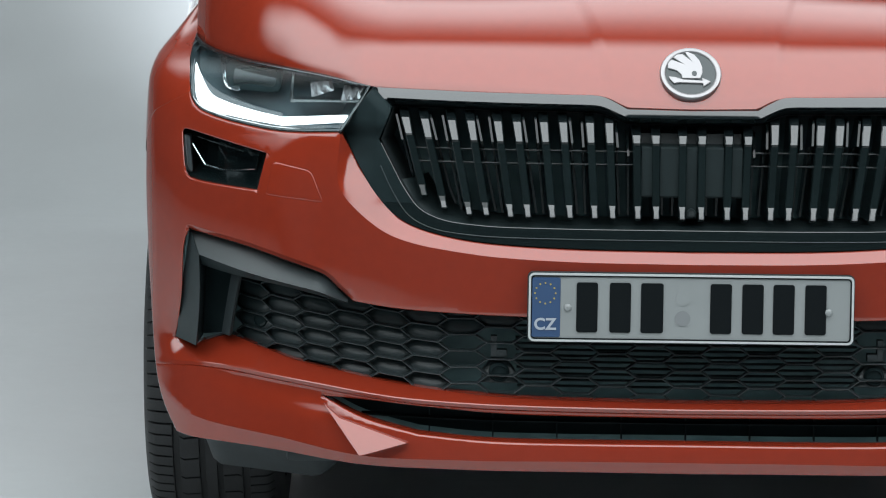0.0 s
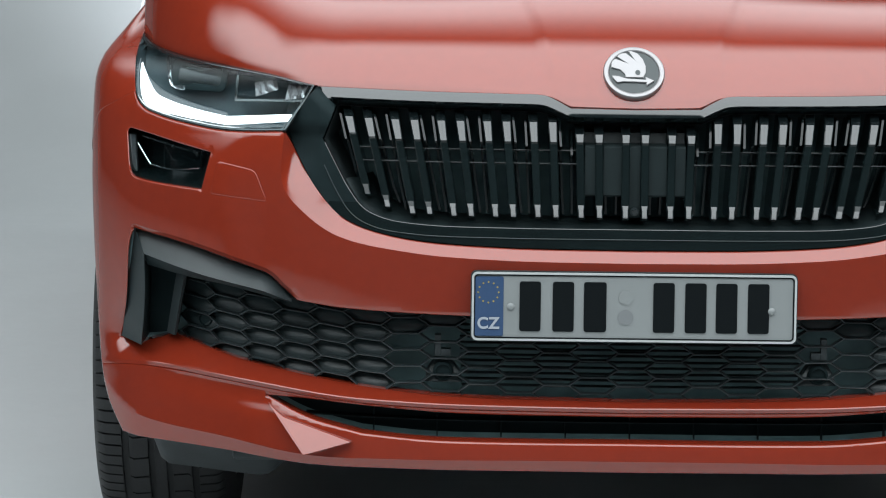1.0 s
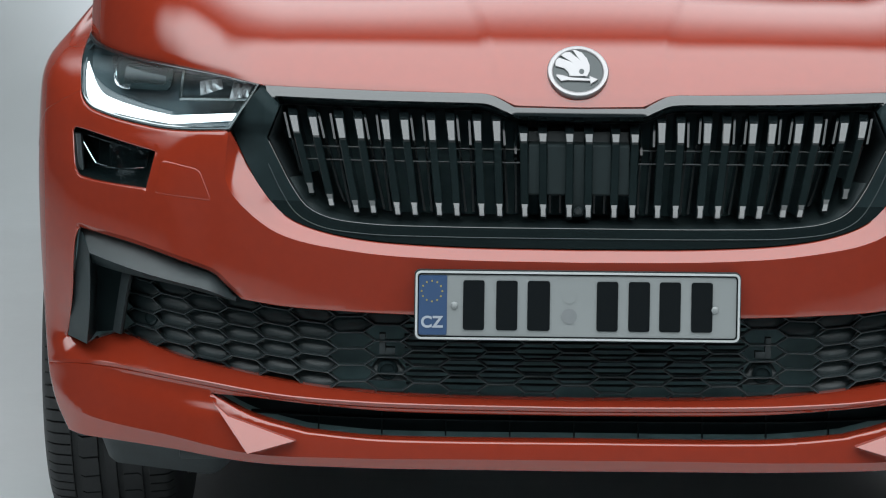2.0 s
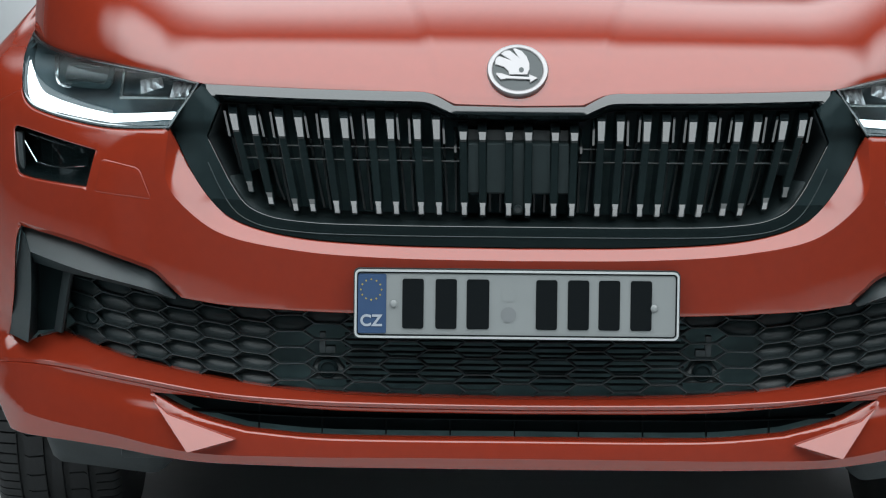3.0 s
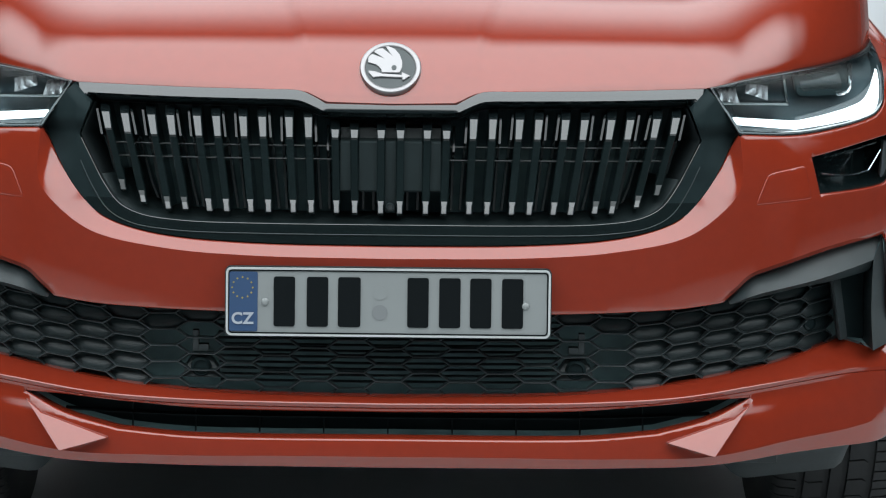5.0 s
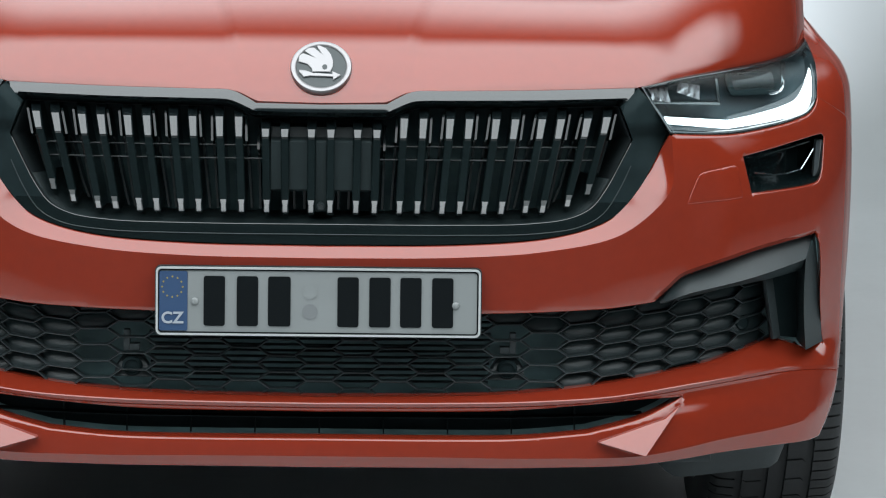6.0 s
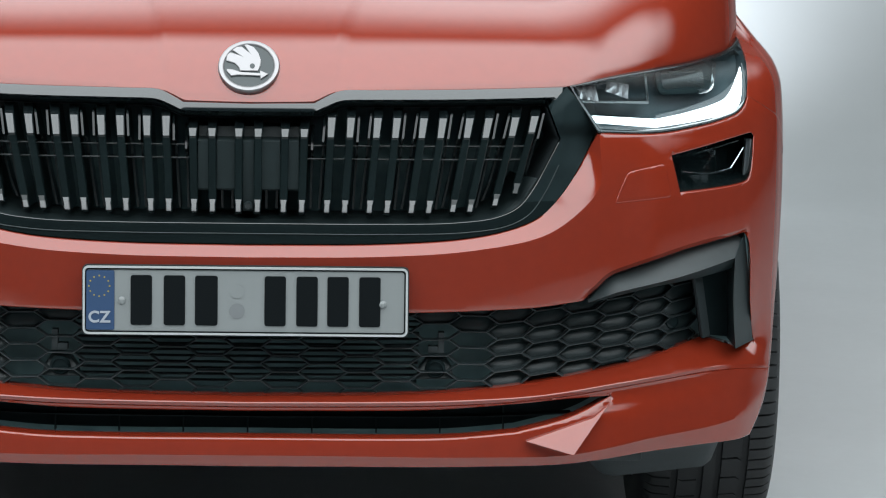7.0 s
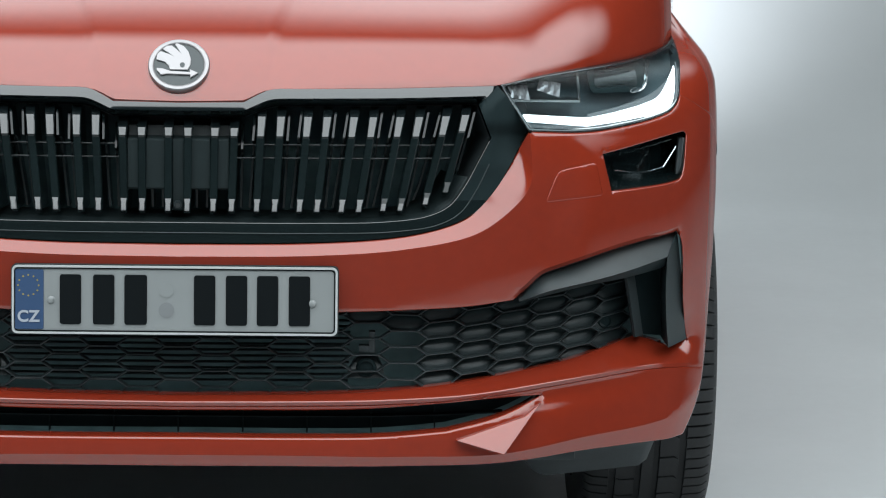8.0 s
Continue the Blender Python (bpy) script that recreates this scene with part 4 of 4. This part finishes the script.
# ---- lower grille: a honeycomb of long cells ----
low_grille = new("lower_grille")
low_grille.parent = car
low_grille["label"] = "black honeycomb lower grille"
CELL = [(-0.041, 0), (-0.0215, 0.0132), (0.0215, 0.0132), (0.041, 0), (0.0215, -0.0132), (-0.0215, -0.0132)]


RIM_ROWS = [[((0.041 - 1.78 * d) * p, y, (0.0132 - d) * q) if q == 0 else ((0.0215 - 0.307 * d) * p, y, (0.0132 - d) * q) for p, q in ((-1, 0), (-1, 1), (1, 1), (1, 0), (1, -1), (-1, -1))]
            for d, y in ((0.0, 0.008), (0.0, -0.0045), (0.0004, -0.0047), (0.0015, -0.0030), (0.0017, 0.008))]
PAD_ROWS = []
for k in (1.0, 0.86, 0.6, 0.3, 0.02):
    ring_ = []
    for i, (a, b) in enumerate(CELL):
        a2, b2 = CELL[(i + 1) % 6]
        for w in (0.0, 0.5):
            x, z = (a + (a2 - a) * w) * k, (b + (b2 - b) * w) * k
            # a soft pillow that leans back at its top
            ring_.append((x, 0.006 + 0.011 * (0.5 + 0.5 * z / 0.0132) ** 1.6 + 0.004 * max(k - 0.8, 0) / 0.2 * (1 if z > -0.012 else 0.3), z))
    PAD_ROWS.append(ring_)


def depth_of(a):
    return 0.016 + (2.0 - 0.7 * ramp((a - 0.45) / 0.3)) * np.maximum(foot_z(a) - shelf_z(a), 0.008) + 0.014 * ramp((0.40 - a) / 0.06)


def cell(name, u, z, rows_, mat, cap):
    """One piece of a cell, bent to the form of the nose."""
    out = []
    for row in rows_:
        a, b, c = (np.array(q) for q in zip(*row))
        w = u + a
        out.append(list(zip(*nose(w, z + c + 0.11 * np.maximum(np.abs(w) - 0.43, 0), depth_of(np.abs(w)) + b))))
    bm = ladder(out, close=True)
    if cap:
        bm.verts.ensure_lookup_table()
        bm.faces.new(bm.verts[-len(out[-1]):])
        bmesh.ops.recalc_face_normals(bm, faces=bm.faces[:])
    return part(name, bm, mat, low_grille, smooth=cap)


for k in range(-12, 13):
    u = 0.0625 * k
    a = abs(u)
    for n in range(-1, 8):
        z = 0.5125 - 0.0265 * n + (0.0132 if k % 2 == 0 else 0)
        zz = z + 0.11 * max(a - 0.43, 0)
        lo_, hi_ = foot_z(a) - 0.004, float(np.interp(a, [0, 0.27, 0.391, 0.485, 0.556, 0.616, 0.683, 0.773, 0.9], [0.522, 0.526, 0.53, 0.534, 0.540, 0.548, 0.560, 0.570, 0.58]))
        if a > 0.75 or zz < lo_ or zz > hi_ + 0.006:
            continue
        cell("cell_rim", u, z, RIM_ROWS, SATIN, False)
        if a > 0.40 or (zz > 0.487 and a > 0.29) or zz > 0.502:
            cell("cell_pad", u, z, PAD_ROWS, SATIN, True)
for s in (1, -1):
    # parking sensor in the grille, and a small one at its end
    for u, z, r in ((0.3150, 0.424, 0.0125), (0.735, 0.483, 0.011)):
        x, y, _ = (float(c) for c in nose(s * u, z, 0.05 if u < 0.5 else 0.068))
        m = pose(x, y, z, 90, 0, s * 25 if u > 0.5 else 0)
        if u < 0.5:
            mount = np.array([(0.283, 0.407), (0.347, 0.407), (0.343, 0.424), (0.330, 0.441), (0.300, 0.441), (0.287, 0.424)]) * [s, 1]
            part("sensor_mount", sheet(np.vstack([spline([mount[i], mount[(i + 1) % 6]], 0.006)[:-1] for i in range(6)]), (), 0.006, shape=lambda u, z: 0.056 + 0.25 * (z - 0.42), edge=0.002, rim=0.02), SATIN, low_grille)
            for du, w, z0, z1 in ((0.009, 0.005, 0.449, 0.484), (-0.004, 0.008, 0.449, 0.461)):
                part("sensor_bracket", box(x + s * du - w, y + 0.004, z0, x + s * du + w, y + 0.02, z1, 0.001), DARK, low_grille)
        sens = part("parking_sensor", disc_rings([(r * 1.35, -0.004), (r * 1.15, 0.002), (r, 0.004), (r * 0.96, 0.001), (r * 0.9, 0.0), (0.0003, 0.001)], 32), BLACK, low_grille)
        bmx = sens.data
        bmx.transform(m)
# fine louvres far behind the open cells
for z in np.arange(0.400, 0.518, 0.0098):
    x, y, z2 = nose(np.linspace(-0.285, 0.285, 30), np.full(30, z), 0.066)
    part("rear_slat", ladder([[(a, b + 0.016, c + 0.001) for a, b, c in zip(x, y, z2)], [(a, b, c + 0.0006) for a, b, c in zip(x, y, z2)], [(a, b - 0.0006, c - 0.0004) for a, b, c in zip(x, y, z2)], [(a, b + 0.016, c - 0.0008) for a, b, c in zip(x, y, z2)]]), DARK, low_grille, smooth=False)

# ---- lower slot ----
slot_line = both(SLOT)
slot = part("slot_liner", sheet(slot_line, (), 0.010, shape=lambda u, z: 0.075 + 0 * u, edge=0, rim=0), BLACK, car, "black lower slot")
for x0 in np.arange(-0.44, 0.45, 0.11):
    x, y, _ = (float(c) for c in nose(x0, 0.345, 0.02))
    part("slot_web", box(x - 0.0012, y + 0.042, 0.318, x + 0.0012, y + 0.055, 0.374), BLACK, slot)
x, y, z2 = nose(np.linspace(-0.56, 0.56, 60), np.full(60, 0.347), 0.05)
part("slot_bar", ladder([[(a, b + 0.02, c + 0.0015) for a, b, c in zip(x, y, z2)], [(a, b, c + 0.001) for a, b, c in zip(x, y, z2)], [(a, b, c - 0.0008) for a, b, c in zip(x, y, z2)], [(a, b + 0.02, c - 0.0015) for a, b, c in zip(x, y, z2)]]), BLACK, slot)

# ---- wheels ----
def tyre_mesh(w=0.245, R=0.362, pitches=96):
    """A road tyre, axle along x: grooves round it, slits across its shoulders."""
    prof = [(-0.5, 0.262, 0), (-0.515, 0.29, 0), (-0.50, 0.325, 0), (-0.468, 0.348, 0), (-0.43, 0.357, 1), (-0.40, 0.3595, 1), (-0.30, 0.3615, 1), (-0.285, 0.3615, 0), (-0.28, 0.354, 0), (-0.235, 0.354, 0), (-0.23, 0.3618, 0),
            (-0.20, 0.362, 2), (-0.09, 0.362, 2), (-0.085, 0.354, 0), (-0.045, 0.354, 0), (-0.04, 0.362, 0)]
    prof = prof + [(-a, r, k) for a, r, k in prof[::-1]]
    bm = bmesh.new()
    rows_ = []
    for i in range(pitches):
        for j, f_ in enumerate((0.0, 0.82, 0.86, 0.96)):
            row = []
            for a, r, kind in prof:
                off = 0.0
                cut = 0
                if kind == 1 and j in (2, 3):
                    cut = 0.007
                if kind == 2 and j in (2, 3) and i % 2 == 0:
                    cut = 0.005
                off = 0.35 * (abs(a) - 0.3) if kind == 1 else 1.2 * a if kind == 2 else 0
                th = math.tau * (i + f_ + off * (1 if kind else 0)) / pitches
                rr = (r - cut) * R / 0.362
                row.append((a * w, -rr * math.cos(th), rr * math.sin(th)))
            rows_.append(row)
    rows_.append(rows_[0])
    vs = [[bm.verts.new(p) for p in row] for row in rows_[:-1]]
    vs.append(vs[0])
    for a, b in zip(vs, vs[1:]):
        for k in range(len(a) - 1):
            bm.faces.new((a[k], a[k + 1], b[k + 1], b[k]))
    bmesh.ops.recalc_face_normals(bm, faces=bm.faces[:])
    return bm


for s in (1, -1):
    wheel = new("wheel")
    wheel.parent = car
    wheel.location = (s * 0.8190, 0.935, 0.362 + GROUND)
    part("tyre", tyre_mesh(), RUBBER, wheel, "black road tyre", sharp=40)
    part("rim", ladder([[(a, -r * math.cos(t), r * math.sin(t)) for t in np.linspace(0, math.tau, 48, endpoint=False)] for a, r in ((-0.118, 0.262), (-0.11, 0.250), (-0.05, 0.235), (0.0, 0.23), (0.05, 0.235), (0.11, 0.250), (0.118, 0.262))], close=True), SATIN, wheel)
    part("hub", ladder([[(s * a, -r * math.cos(t), r * math.sin(t)) for t in np.linspace(0, math.tau, 32, endpoint=False)] for a, r in ((0.06, 0.235), (0.075, 0.12), (0.08, 0.03), (0.08, 0.001))], close=True), SATIN, wheel)
    # arch lining, edge strip and air deflector in front of the tyre
    line = np.array([p for p in ARCH_EDGE]) * [s, 1]
    x, y, z = nose(line[:, 0], line[:, 1], 0.004)
    part("arch_strip", tube([(a - s * 0.005, b + 0.012, c) for a, b, c in zip(x, y, z)][:-6:2], 0.0035, 6), SATIN, car)
    part("arch_liner", ladder([[(s * a, 0.935 - 0.41 * math.cos(t), 0.362 + GROUND + 0.41 * math.sin(t)) for a in (0.60, 0.75, 0.885)] for t in np.linspace(-0.2, math.pi + 0.2, 30)]), DARK, car)
    rows_ = []
    for t in np.linspace(0, 1, 24):
        xx = s * (0.845 - 0.34 * t)
        drop = 0.104 * ramp(t / 0.16) * (1 - 0.95 * ramp((t - 0.66) / 0.34))
        yf = 0.34 - 0.17 * t
        rows_.append([(xx, yf, 0.30), (xx, yf + 0.02, 0.285 - 0.2 * drop), (xx, yf + 0.10, 0.285 - 0.85 * drop), (xx, yf + 0.115, 0.285 - drop), (xx, yf + 0.14, 0.287 - drop), (xx, yf + 0.2, 0.30)])
    part("air_deflector", ladder(rows_), DARK, car, sharp=40)
part("undertray", box(-0.66, 0.22, 0.235, 0.66, 4.2, 0.255, 0.006), DARK, car)
# hidden block added under the car, keeps light off the floor there
part("underside_blocker", box(-0.70, 0.90, 0.12, 0.70, 4.3, 0.234, 0.006), DARK, car)
# plain unseen rest of the body, added behind the wings to shade the floor
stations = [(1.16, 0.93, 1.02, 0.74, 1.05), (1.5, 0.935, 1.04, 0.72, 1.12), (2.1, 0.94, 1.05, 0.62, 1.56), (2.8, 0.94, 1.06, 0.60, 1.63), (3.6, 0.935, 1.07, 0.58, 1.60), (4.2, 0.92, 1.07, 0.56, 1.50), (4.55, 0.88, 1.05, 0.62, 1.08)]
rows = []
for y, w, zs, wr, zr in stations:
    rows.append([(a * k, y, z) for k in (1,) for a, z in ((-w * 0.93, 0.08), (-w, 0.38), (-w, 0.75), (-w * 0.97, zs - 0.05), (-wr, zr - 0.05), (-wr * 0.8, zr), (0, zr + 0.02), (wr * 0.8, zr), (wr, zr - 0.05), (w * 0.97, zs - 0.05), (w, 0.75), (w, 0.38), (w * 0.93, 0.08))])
part("unseen_rear_body", ladder(rows), RED, car)
